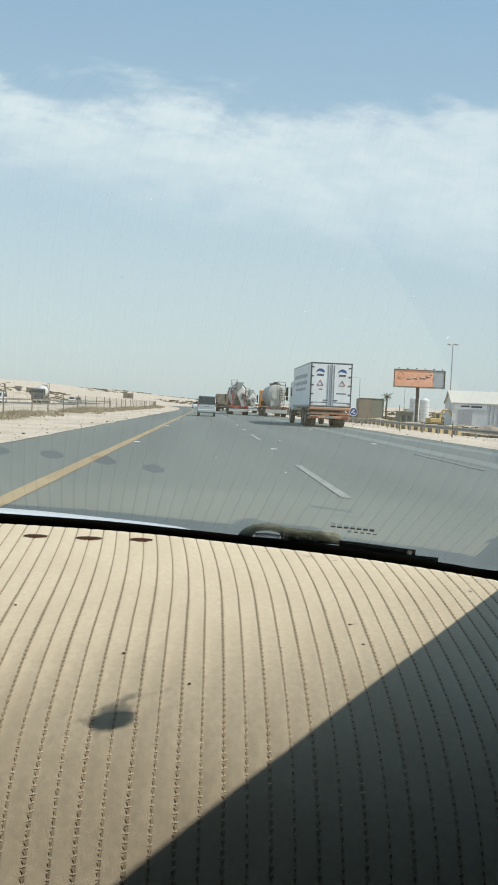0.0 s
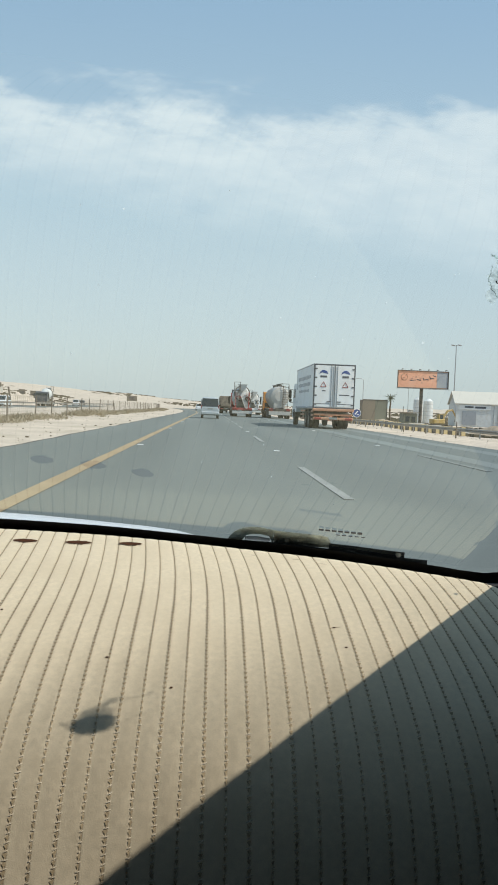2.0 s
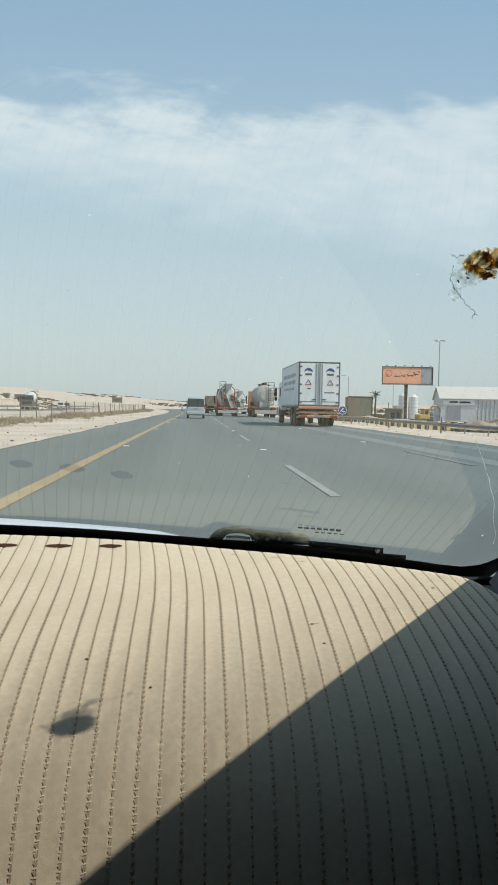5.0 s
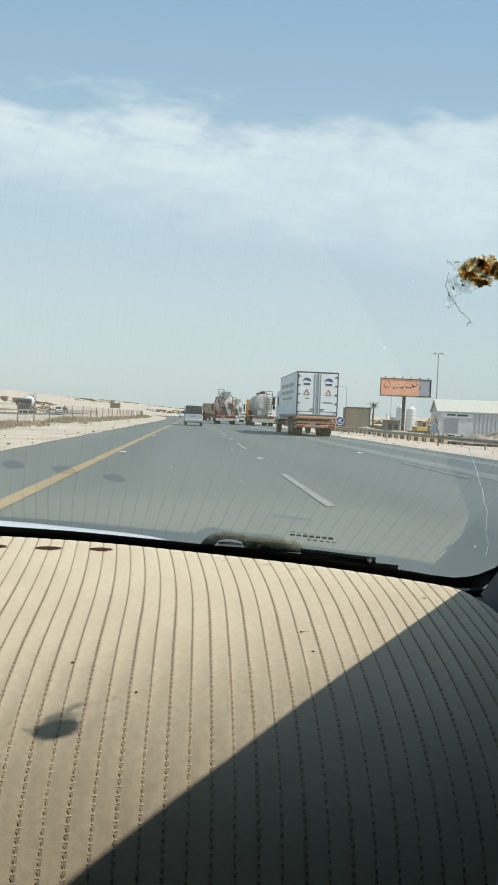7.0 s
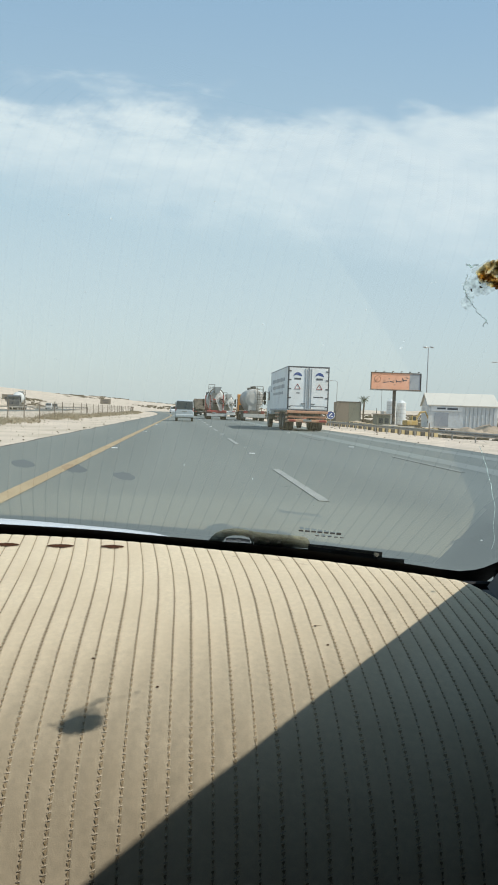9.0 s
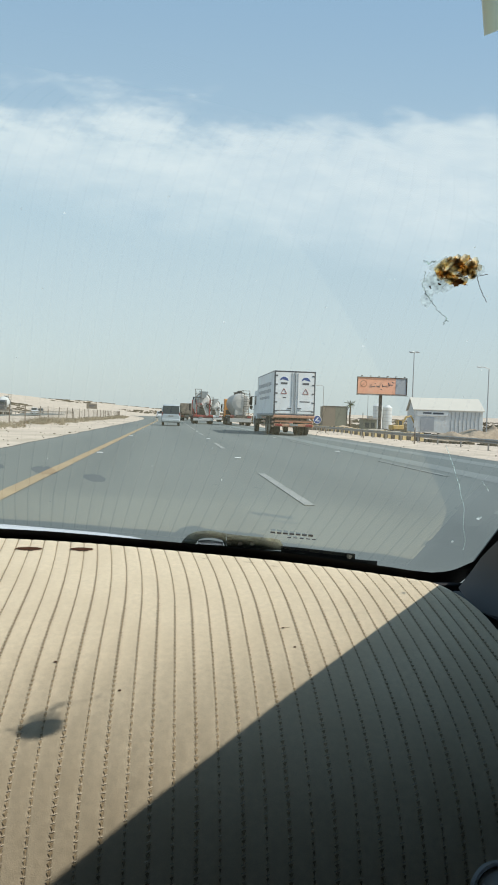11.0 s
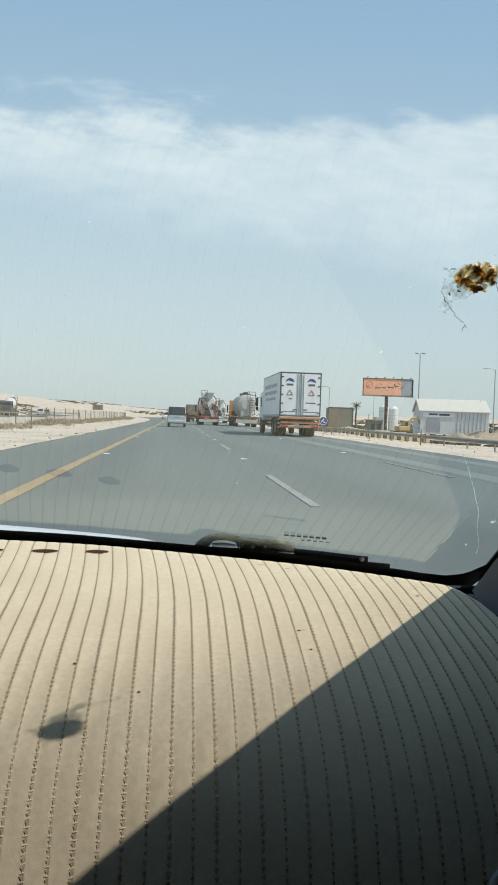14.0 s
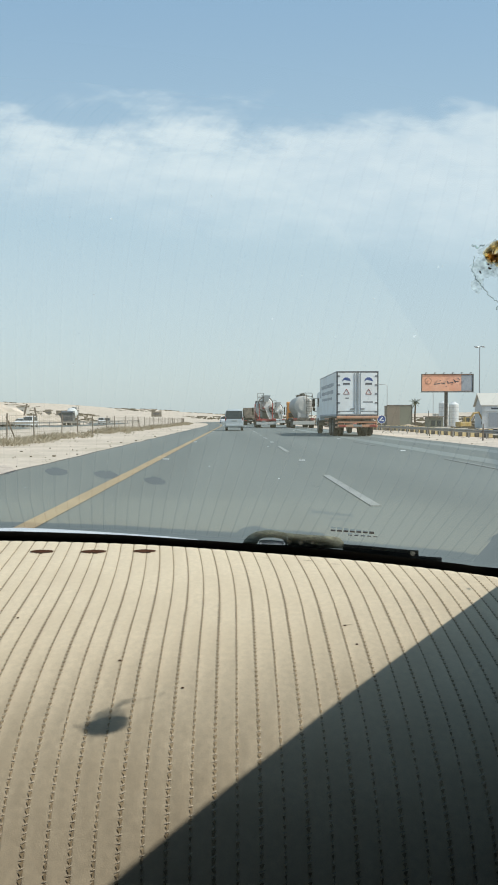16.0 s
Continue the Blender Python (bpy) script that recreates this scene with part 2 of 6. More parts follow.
M_BROWN = mat("brown_tipper_body", (0.17, 0.135, 0.105), 0.8, vary=0.2, scale=1.5, dirt=DUST, dirt_amount=0.5)
M_SILVER = mat("silver_van_paint", (0.47, 0.51, 0.515), 0.4, 0.15, vary=0.05, scale=2, bump=0.0, dirt=(0.36, 0.33, 0.29), dirt_amount=0.25)
M_CARWHITE = mat("white_car_body", (0.76, 0.77, 0.77), 0.35, vary=0.04, bump=0.0, dirt=(0.5, 0.46, 0.4), dirt_amount=0.3)
M_CARDARK = mat("dark_car_body", (0.05, 0.055, 0.065), 0.35, vary=0.1, bump=0.0, dirt=(0.2, 0.17, 0.14), dirt_amount=0.3)
M_GLASSDARK = mat("dark_vehicle_glass", (0.03, 0.04, 0.045), 0.12, vary=0.1, bump=0.0)
M_REDLAMP = mat("red_lamp_plastic", (0.28, 0.045, 0.035), 0.3, vary=0.1, bump=0.0)
M_ORSTRIPE = mat("orange_reflector", (0.52, 0.235, 0.13), 0.5, vary=0.15, bump=0.0, dirt=DUST, dirt_amount=0.4)
M_BLUE = mat("blue_print", (0.03, 0.07, 0.24), 0.5, vary=0.1, bump=0.0)
M_INK = mat("dark_print", (0.07, 0.075, 0.09), 0.6, vary=0.2, bump=0.0)
M_GREYPRINT = mat("faded_grey_print", (0.36, 0.37, 0.38), 0.6, vary=0.15, bump=0.0)
M_BILL = mat("salmon_billboard", (0.86, 0.40, 0.24), 0.6, vary=0.08, scale=0.8, bump=0.0, dirt=(0.80, 0.48, 0.34), dirt_amount=0.5, dirt_scale=0.3)
M_CONCRETE = mat("dusty_concrete", (0.50, 0.47, 0.42), 0.9, vary=0.15, scale=1.5, fine=30, dirt=DUST, dirt_amount=0.5)
M_RUBBLE = mat("rubble_earth", (0.42, 0.33, 0.235), 0.97, vary=0.25, scale=0.7, fine=6, bump=0.6, dirt=(0.25, 0.19, 0.14), dirt_amount=0.6)
M_SCRUB = mat("dark_desert_scrub", (0.15, 0.125, 0.085), 0.97, vary=0.35, scale=0.6, fine=8, bump=0.3, spec=0.1)
M_SHED = mat("white_sheet_metal", (0.66, 0.67, 0.65), 0.6, vary=0.06, scale=0.5, dirt=(0.5, 0.45, 0.37), dirt_amount=0.4)
M_SHEDROOF = mat("cream_roof_sheet", (0.62, 0.57, 0.48), 0.6, vary=0.06, scale=0.4)
M_BOXBROWN = mat("brown_board", (0.20, 0.165, 0.125), 0.8, vary=0.12, scale=0.7)
M_BOXGREEN = mat("olive_board", (0.17, 0.17, 0.13), 0.8, vary=0.12, scale=0.7)
M_TRUNK = mat("palm_trunk", (0.12, 0.09, 0.065), 0.95, vary=0.3, scale=4, fine=30)
M_FROND = mat("palm_frond", (0.07, 0.085, 0.04), 0.8, vary=0.3, scale=3, bump=0)
M_BARYELLOW = mat("yellow_barrier", (0.55, 0.42, 0.20), 0.7, vary=0.15, dirt=DUST, dirt_amount=0.4)
M_DIGGER = mat("dusty_yellow_paint", (0.42, 0.28, 0.08), 0.6, vary=0.12, scale=2, dirt=DUST, dirt_amount=0.5)
M_BARBLACK = mat("black_barrier_stripe", (0.04, 0.037, 0.035), 0.8, vary=0.2, dirt=DUST, dirt_amount=0.3)
M_BARRED = mat("red_barrier", (0.45, 0.06, 0.05), 0.6, vary=0.15, dirt=DUST, dirt_amount=0.4)



def crust(name, color, see_through, glow_through=0.6):
    """A thin dried crust on glass: daylight shines through it."""
    m = bpy.data.materials.new(name)
    m.use_nodes = True
    n, l = m.node_tree.nodes, m.node_tree.links
    n.clear()
    o = n.new("ShaderNodeOutputMaterial")
    d, tl, tr = n.new("ShaderNodeBsdfDiffuse"), n.new("ShaderNodeBsdfTranslucent"), n.new("ShaderNodeBsdfTransparent")
    tc, ns, rp = n.new("ShaderNodeTexCoord"), n.new("ShaderNodeTexNoise"), n.new("ShaderNodeMapRange")
    ns.inputs["Scale"].default_value, ns.inputs["Detail"].default_value = 260.0, 4.0
    l.new(tc.outputs["Object"], ns.inputs["Vector"])
    l.new(ns.outputs["Fac"], rp.inputs["Value"])
    rp.inputs["From Min"].default_value, rp.inputs["From Max"].default_value = 0.3, 0.7
    rp.inputs["To Min"].default_value, rp.inputs["To Max"].default_value = 0.35, 1.5
    sc = n.new("ShaderNodeVectorMath")
    sc.operation = "SCALE"
    sc.inputs[0].default_value = color
    l.new(rp.outputs["Result"], sc.inputs["Scale"])
    l.new(sc.outputs[0], d.inputs["Color"])
    l.new(sc.outputs[0], tl.inputs["Color"])
    a, b = n.new("ShaderNodeMixShader"), n.new("ShaderNodeMixShader")
    a.inputs[0].default_value, b.inputs[0].default_value = glow_through, see_through
    l.new(d.outputs[0], a.inputs[1])
    l.new(tl.outputs[0], a.inputs[2])
    l.new(a.outputs[0], b.inputs[1])
    l.new(tr.outputs[0], b.inputs[2])
    l.new(b.outputs[0], o.inputs[0])
    return m


M_SPLAT_FILM = crust("dried_milky_film", (0.74, 0.80, 0.77), 0.15, 0.7)
M_SPLAT_HAZE = crust("thin_dried_haze", (0.60, 0.69, 0.67), 0.5, 0.6)
M_SPLAT_AMBER = crust("dried_amber_smear", (0.86, 0.60, 0.25), 0.08, 0.75)
M_SPLAT_CREAM = crust("dried_cream_crust", (0.84, 0.75, 0.52), 0.12, 0.7)
M_SPLAT_DARK = crust("dried_dark_smear", (0.16, 0.07, 0.025), 0.0, 0.5)
M_SPLAT_VEIN = crust("dried_brown_vein", (0.52, 0.29, 0.09), 0.05, 0.7)


# ---- geometry kit ----
class Geo:
    """Collects vertices and faces of one mesh."""

    def __init__(self):
        self.v, self.f = [], []

    def add(self, verts, faces, m=None):
        k = len(self.v)
        self.v += [tuple(m @ Vector(p)) if m else tuple(p) for p in verts]
        self.f += [tuple(i + k for i in q) for q in faces]
        return self

    def box(self, c, s, bev=0.0, m=None):
        """A box of size s round c with chamfered edges."""
        hx, hy, hz = (a / 2 for a in s)
        if not bev:
            vs = [(c[0] + i * hx, c[1] + j * hy, c[2] + k * hz) for i in (-1, 1) for j in (-1, 1) for k in (-1, 1)]
            return self.add(vs, [(0, 1, 3, 2), (4, 6, 7, 5), (0, 4, 5, 1), (2, 3, 7, 6), (0, 2, 6, 4), (1, 5, 7, 3)], m)
        bev = min(bev, hx * 0.9, hy * 0.9, hz * 0.9)
        h, vs, idx = (hx, hy, hz), [], {}
        for sg in [(i, j, k) for i in (-1, 1) for j in (-1, 1) for k in (-1, 1)]:
            for a in range(3):
                p = [sg[b] * (h[b] if b == a else h[b] - bev) for b in range(3)]
                idx[sg, a] = len(vs)
                vs.append(tuple(p[b] + c[b] for b in range(3)))
        fs = []
        for a in range(3):
            b, d = (a + 1) % 3, (a + 2) % 3
            for s0 in (-1, 1):
                q = []
                for sb, sd in ((-1, -1), (1, -1), (1, 1), (-1, 1)):
                    g = [0, 0, 0]
                    g[a], g[b], g[d] = s0, sb, sd
                    q.append(idx[tuple(g), a])
                fs.append(tuple(q) if s0 > 0 else tuple(q[::-1]))
            for sb in (-1, 1):
                for sd in (-1, 1):
                    g0, g1 = [0, 0, 0], [0, 0, 0]
                    g0[a], g1[a] = -1, 1
                    g0[b] = g1[b] = sb
                    g0[d] = g1[d] = sd
                    q = (idx[tuple(g0), b], idx[tuple(g1), b], idx[tuple(g1), d], idx[tuple(g0), d])
                    fs.append(q if sb * sd > 0 else q[::-1])
        for i in (-1, 1):
            for j in (-1, 1):
                for k in (-1, 1):
                    q = tuple(idx[(i, j, k), a] for a in range(3))
                    fs.append(q if i * j * k > 0 else q[::-1])
        return self.add(vs, fs, m)

    def prism(self, prof, x0, x1, m=None):
        """A (y, z) outline drawn out along x."""
        n = len(prof)
        vs = [(x0, y, z) for y, z in prof] + [(x1, y, z) for y, z in prof]
        fs = [tuple(range(n))[::-1], tuple(range(n, 2 * n))]
        fs += [(i, (i + 1) % n, n + (i + 1) % n, n + i) for i in range(n)]
        return self.add(vs, fs, m)

    def cyl(self, p0, p1, r0, r1=None, n=14, caps=True, m=None):
        r1 = r0 if r1 is None else r1
        p0, p1 = Vector(p0), Vector(p1)
        q = (p1 - p0).to_track_quat("Z", "Y")
        vs = []
        for p, r in ((p0, r0), (p1, r1)):
            vs += [p + q @ Vector((r * math.cos(2 * math.pi * i / n), r * math.sin(2 * math.pi * i / n), 0)) for i in range(n)]
        fs = [(i, (i + 1) % n, n + (i + 1) % n, n + i) for i in range(n)]
        if caps:
            fs += [tuple(range(n))[::-1], tuple(range(n, 2 * n))]
        return self.add(vs, fs, m)

    def tube(self, pts, r, n=8, m=None):
        for a, b in zip(pts[:-1], pts[1:]):
            self.cyl(a, b, r, n=n, m=m)
        return self

    def lathe(self, prof, n=28, m=None):
        """A (radius, height) outline turned round z."""
        vs, fs, k = [], [], len(prof)
        for i in range(n):
            a = 2 * math.pi * i / n
            vs += [(r * math.cos(a), r * math.sin(a), h) for r, h in prof]
        for i in range(n):
            j = (i + 1) % n
            fs += [(i * k + s, j * k + s, j * k + s + 1, i * k + s + 1) for s in range(k - 1)]
        return self.add(vs, fs, m)

    def grid(self, fn, us, vs_):
        nu, nv = len(us), len(vs_)
        verts = [fn(u, v) for v in vs_ for u in us]
        faces = [(j * nu + i, j * nu + i + 1, (j + 1) * nu + i + 1, (j + 1) * nu + i) for j in range(nv - 1) for i in range(nu - 1)]
        return self.add(verts, faces)


def mesh_of(name, geo, material, smooth=35):
    me = bpy.data.meshes.new(name)
    me.from_pydata(geo.v, [], geo.f)
    me.materials.append(material)
    if smooth:
        me.polygons.foreach_set("use_smooth", [True] * len(me.polygons))
        me.set_sharp_from_angle(angle=radians(smooth))
    me.update()
    return me


def part(name, geo, material, parent, label="", smooth=35, at=None):
    ob = new(name, mesh_of(name, geo, material, smooth))
    ob.parent = parent
    if at is not None:
        ob.matrix_basis = at
    return tagged(ob, label)


def thing(name, label, category, m=None, group="", kind=""):
    ob = new(name)
    ob.empty_display_size = 0.2
    if m is not None:
        ob.matrix_basis = m
    return tagged(ob, label, category, group, kind)


def solid(name, geo, material, label, category="", group="", kind="", smooth=35, m=None):
    ob = new(name, mesh_of(name, geo, material, smooth))
    if m is not None:
        ob.matrix_basis = m
    return tagged(ob, label, category, group, kind)


# ---- ground and road ----
def bend(y):
    """How far the road swings to the left at y metres ahead."""
    return -max(0.0, y - 100.0) ** 2 / 3000.0 if y < 700 else -120.0 - 0.4 * (y - 700)


def rise(x, y):
    """Height of the desert: flat by the road, low hills far off, higher to the left."""
    r = math.hypot(x, y)
    side = abs(x - bend(max(y, 0)))
    off = min(1.0, max(0.0, (side - 16.0) / 25.0 if x < bend(max(y, 0)) else (side - 11.0) / 22.0))
    z = 0.0
    z -= 1.3 * off * (1 if x > 0 else 0.25) * min(1.0, max(0.0, (400 - r) / 200.0))
    z += off * 0.35 * (noise.noise(Vector((x * 0.05, y * 0.05, 3.0))) + 0.5 * noise.noise(Vector((x * 0.15, y * 0.15, 7.0))))
    far = min(1.0, max(0.0, (r - 260.0) / 700.0))
    left = min(1.0, max(0.0, -0.04 - x / max(r, 1.0) * 3.0))
    hills = 5.0 + 19.0 * left + 8.0 * noise.noise(Vector((x * 0.004, y * 0.004, 1.0))) + 2.5 * noise.noise(Vector((x * 0.016, y * 0.016, 5.0)))
    berm = min(1.0, max(0.0, (bend(max(y, 0)) - 44.0 - x) / 16.0)) * min(1.0, max(0.0, (y - 20.0) / 60.0)) * min(1.0, max(0.0, (700.0 - r) / 300.0))
    berm *= 2.3 + 1.7 * noise.noise(Vector((x * 0.022, y * 0.022, 9.0))) + 0.8 * noise.noise(Vector((x * 0.08, y * 0.08, 2.0))) + 0.4 * noise.noise(Vector((x * 0.25, y * 0.25, 4.0)))
    return z + berm + far * far * (3 - 2 * far) * max(0.0, hills)


angs = [radians(a) for a in list(np.arange(-180, -40, 5.0)) + list(np.arange(-40, 45, 0.4)) + list(np.arange(45, 181, 5.0))]
rings = [0.0] + list(np.geomspace(3.0, 60.0, 40)) + list(np.geomspace(62.0, 420.0, 130)) + list(np.geomspace(440.0, 4600.0, 60))
ground = Geo()
ground.grid(lambda a, r: (r * math.sin(a), r * math.cos(a), rise(r * math.sin(a), r * math.cos(a)) - 0.035), angs, rings)
solid("ground", ground, M_SAND, "pale dusty desert sand with low far hills", kind="structure", smooth=60)

EDGE_L, EDGE_R, YELLOW_X, DASH_X, DASH2_X = -4.45, 9.5, -2.03, 1.72, 5.5
road_y = list(np.arange(-60, 120, 2.0)) + list(np.arange(120, 700, 8.0))


def strip(x0, x1, ys, z, rag=0.0, seed=0.0, nx=2):
    g = Geo()

    def at(u, y):
        x = x0 + (x1 - x0) * u
        if rag:
            edge = rag * noise.noise(Vector((y * 0.35, seed, 0)))
            x += edge * (1 if u == 0 else -1 if u == 1 else 0)
        return (x + bend(y), y, z)
    return g.grid(at, [i / (nx - 1) for i in range(nx)], ys)


fine_y = list(np.arange(-30, 60, 0.5)) + list(np.arange(60, 300, 3.0))
solid("road", strip(EDGE_L, EDGE_R, fine_y, 0.0, 0.14, 2.0, 3), M_ASPHALT, "worn grey asphalt carriageway of a desert highway", kind="structure")
for i, (a, b) in enumerate(((5.95, 6.65), (7.95, 8.6))):
    solid("wheel_track", strip(a, b, fine_y, 0.004 + 0.0005 * i, 0.07, 4.0 + i), M_TRACK, "paler polished wheel track on the asphalt", "road marking", kind="structure")
solid("edge_line", strip(YELLOW_X - 0.11, YELLOW_X + 0.11, fine_y, 0.008, 0.012, 9.0), M_YELLOW, "faded yellow road edge line", "road marking", kind="structure")
# broken asphalt lip; the small shadow beside it is part of this dark colour
solid("asphalt_lip", strip(EDGE_L - 0.15, EDGE_R + 0.12, fine_y, -0.010, 0.14, 2.0, 3), M_TARLIP_SHADE, "dark broken lip along the edge of the asphalt, its small shadow painted in", kind="structure")
dash = Geo().box((0, 0, 0), (0.13, 4.7, 0.006), 0.002)
dash_mesh, worn_mesh = mesh_of("lane_dash", dash, M_LINE), mesh_of("lane_dash", dash, M_WORNLINE)
stud_mesh = mesh_of("road_stud", Geo().box((0, 0, 0.012), (0.16, 0.10, 0.024), 0.008), M_STUD)
for k in range(-2, 16):
    for x, shift in ((DASH_X, 0.0), (DASH2_X, 5.2)):
        y = 11.0 + 14.5 * k + shift
        if x == DASH2_X and k > 5:
            continue
        ob = new("lane_dash", dash_mesh if x == DASH_X else worn_mesh)
        ob.location, ob.rotation_euler = (x + bend(y), y, 0.008), (0, 0, max(0, y - 100) / 1500)
        tagged(ob, "worn white broken lane line on asphalt" if x == DASH_X else "broken lane line almost worn off the asphalt", "road marking", "lane lines", "structure")
        s = new("road_stud", stud_mesh)
        s.location = (x + bend(y + 7.2), y + 7.2, 0.0)
        tagged(s, "small white raised road stud", "road stud", "road studs")
for k in range(0, 12):
    s = new("road_stud", stud_mesh)
    s.location = (YELLOW_X + 0.24, 4.5 + 14.5 * k, 0.0)
    tagged(s, "small white raised road stud beside the yellow line", "road stud", "road studs")

# opposite carriageway
solid("opposite_road", strip(-41.0, -28.0, road_y, -0.12), M_ASPHALT, "asphalt of the opposite carriageway beyond the fence", kind="structure")

# ---- the car round the camera ----
PROFILE = [(0.96, 0.895), (0.85, 0.879), (0.75, 0.861), (0.66, 0.842), (0.60, 0.823), (0.56, 0.803), (0.528, 0.775), (0.507, 0.742), (0.494, 0.705), (0.486, 0.665), (0.478, 0.59), (0.474, 0.49)]
PY = [p[0] for p in PROFILE][::-1]
PZ = [p[1] for p in PROFILE][::-1]
CAR_MID, MAT_RIGHT = -0.36, 0.348


def rim_y(x):
    """Where the dashboard cover ends, towards the windshield."""
    return rim_line(x) - 0.09 * (1 - math.sqrt(max(0.0, 1 - min(1.0, max(0.0, x - 0.318) / (MAT_RIGHT - 0.318)) ** 2)))


def rim_line(x):
    return 0.957 - 0.324 * (x + 0.35) ** 2 * (1 if x > -0.35 else 0.9)


# arc length along the profile, so that the weave runs evenly over the roll
PS = [0.0]
fine_prof = []
ctrl = [Vector((0, y, z)) for y, z in PROFILE]
for i in range(len(ctrl) - 1):
    p0, p1, p2, p3 = (ctrl[max(0, min(len(ctrl) - 1, i + d))] for d in (-1, 0, 1, 2))
    for s in range(8):
        t = s / 8
        fine_prof.append(0.5 * (2 * p1 + (p2 - p0) * t + (2 * p0 - 5 * p1 + 4 * p2 - p3) * t * t + (3 * p1 - p0 - 3 * p2 + p3) * t ** 3))
fine_prof.append(ctrl[-1])
for a, b in zip(fine_prof[:-1], fine_prof[1:]):
    PS.append(PS[-1] + (b - a).length)
FY, FZ = [p.y for p in fine_prof], [p.z for p in fine_prof]


def drift(x, y):
    """The ribs were laid slightly askew: how far they swing to the left towards the glass."""
    return -0.55 * float(np.interp(x, (-0.30, 0.10, 0.25), (0.15, 0.9, 1.0))) * max(0.0, y - 0.73) ** 2


def on_cover(x, s, up=0.0):
    """A point of the cover's surface, s metres of cloth behind its front edge line, up metres proud of it."""
    y, z = float(np.interp(s, PS, FY)), float(np.interp(s, PS, FZ))
    y2, z2 = float(np.interp(s + 0.01, PS, FY)), float(np.interp(s + 0.01, PS, FZ))
    n = Vector((0, -(z2 - z), (y2 - y)))
    n = -n.normalized() if n.z < 0 else n.normalized()
    sag = 0.0012 * noise.noise(Vector((x * 5, s * 5, 2.0)))
    return Vector((x + drift(x, y), y, z + sag)) + n * up


def s_of_y(y):
    return float(np.interp(-y, [-v for v in FY], PS))


RIB = 0.0172
cover = thing("dashboard_cover", "beige ribbed fabric dashboard cover with stitched seams", "dashboard cover", pose(0, 0.7, 0.86))
cover_at = pose(0, 0.7, 0.86).inverted()
cloth, stitch, seam, dent_shade = Geo(), Geo(), Geo(), Geo()
rows_s = list(np.linspace(0, 1, 46))
columns = []
s_near = s_of_y(0.476)
k0, k1 = -63, 26


def rib_x(k):
    """Where seam k lies; the ribs draw closer together towards the rounded end of the dashboard."""
    return 0.002 + RIB * k - 0.00016 * max(0, k - 8) ** 2


for k in range(k0, k1):
    xa, xb = rib_x(k), rib_x(k + 1)
    if xa > MAT_RIGHT - 0.003:
        break
    wide = 0.0006 if k % 2 else 0.0009            # every other seam is wider
    wide2 = 0.0006 if (k + 1) % 2 else 0.0009
    lo, hi = xa + wide / 2, min(xb - wide2 / 2, MAT_RIGHT)
    mid = (lo + hi) / 2
    columns += [(lo, -0.0009), (lo + 0.0005, -0.0003), (lo + 0.0016, 0.0), (mid, 0.0003), (hi - 0.0016, 0.0), (hi - 0.0005, -0.0003), (hi, -0.0009)]
    sa = s_of_y(min(rim_y(xa), 0.958))
    seam.grid(lambda u, v: tuple(cover_at @ on_cover(xa + u * (wide / 2 + 0.0001) * (1 - 0.55 * min(1.0, 1.6 * v)), sa + (s_near - sa) * v, -0.0005)), (-1, 1), rows_s)
    if k > -26:
        ladder_seam = k % 2 == 0
        pitch = 0.0058 if ladder_seam else 0.0063
        s = sa + pitch * random.random()
        while s < s_near - 0.10:
            y_s = float(np.interp(s, PS, FY))
            grow = min(1.0, max(0.5, (0.96 - y_s) / 0.24))
            # a flat brown mark, painted shade for the dent each stitch pulls into the cloth
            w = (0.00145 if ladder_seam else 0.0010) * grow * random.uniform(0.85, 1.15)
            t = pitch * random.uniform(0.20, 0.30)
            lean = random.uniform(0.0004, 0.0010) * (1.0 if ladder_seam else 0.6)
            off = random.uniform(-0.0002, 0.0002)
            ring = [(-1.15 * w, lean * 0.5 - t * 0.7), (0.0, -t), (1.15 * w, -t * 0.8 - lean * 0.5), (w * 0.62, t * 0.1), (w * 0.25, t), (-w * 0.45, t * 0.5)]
            dent_shade.add([cover_at @ on_cover(xa + off + a, s + b, 0.0004) for a, b in ring], [tuple(range(6))])
            # the pale thread that crosses the seam between two dents
            q, e, f = w * random.uniform(1.0, 1.6), s + pitch / 2, 0.0004
            row = [(-q, e + lean - f, 0.0002), (0.0, e - f, 0.0006), (q, e - lean - f, 0.0002), (-q, e + lean + f, 0.0002), (0.0, e + f, 0.0006), (q, e - lean + f, 0.0002)]
            stitch.add([cover_at @ on_cover(xa + off + a, b, c) for a, b, c in row], [(0, 1, 4, 3), (1, 2, 5, 4)])
            s += pitch * random.uniform(0.93, 1.07)


def over_rim(x, up, d):
    """The hidden flap of the cover that falls from its rim towards the foot of the glass."""
    p = on_cover(x, s_of_y(min(rim_y(x), 0.958)), up)
    d *= 1 + (rim_line(x) - rim_y(x)) / 0.108
    swing = drift(x, p.y) * 2 / max(0.02, p.y - 0.73)
    return p + Vector((swing * d, d, -0.21 * d - max(0.0, p.z - 0.8847) * 30 * d * d))


def cloth_at(u, v):
    x, up = columns[u]
    if v < 0:
        return tuple(cover_at @ over_rim(x, up, -0.138 * v))
    sa = s_of_y(min(rim_y(x), 0.958))
    return tuple(cover_at @ on_cover(x, sa + (s_near - sa) * v, up))


for k in range(k0, k1):
    xa = rib_x(k)
    if xa < MAT_RIGHT - 0.004:
        for j in range(23):
            seam.grid(lambda u, d: tuple(cover_at @ over_rim(u, 0.0002, d)), (xa - 0.0008, xa + 0.0008), (0.006 * j, 0.006 * j + 0.0042))


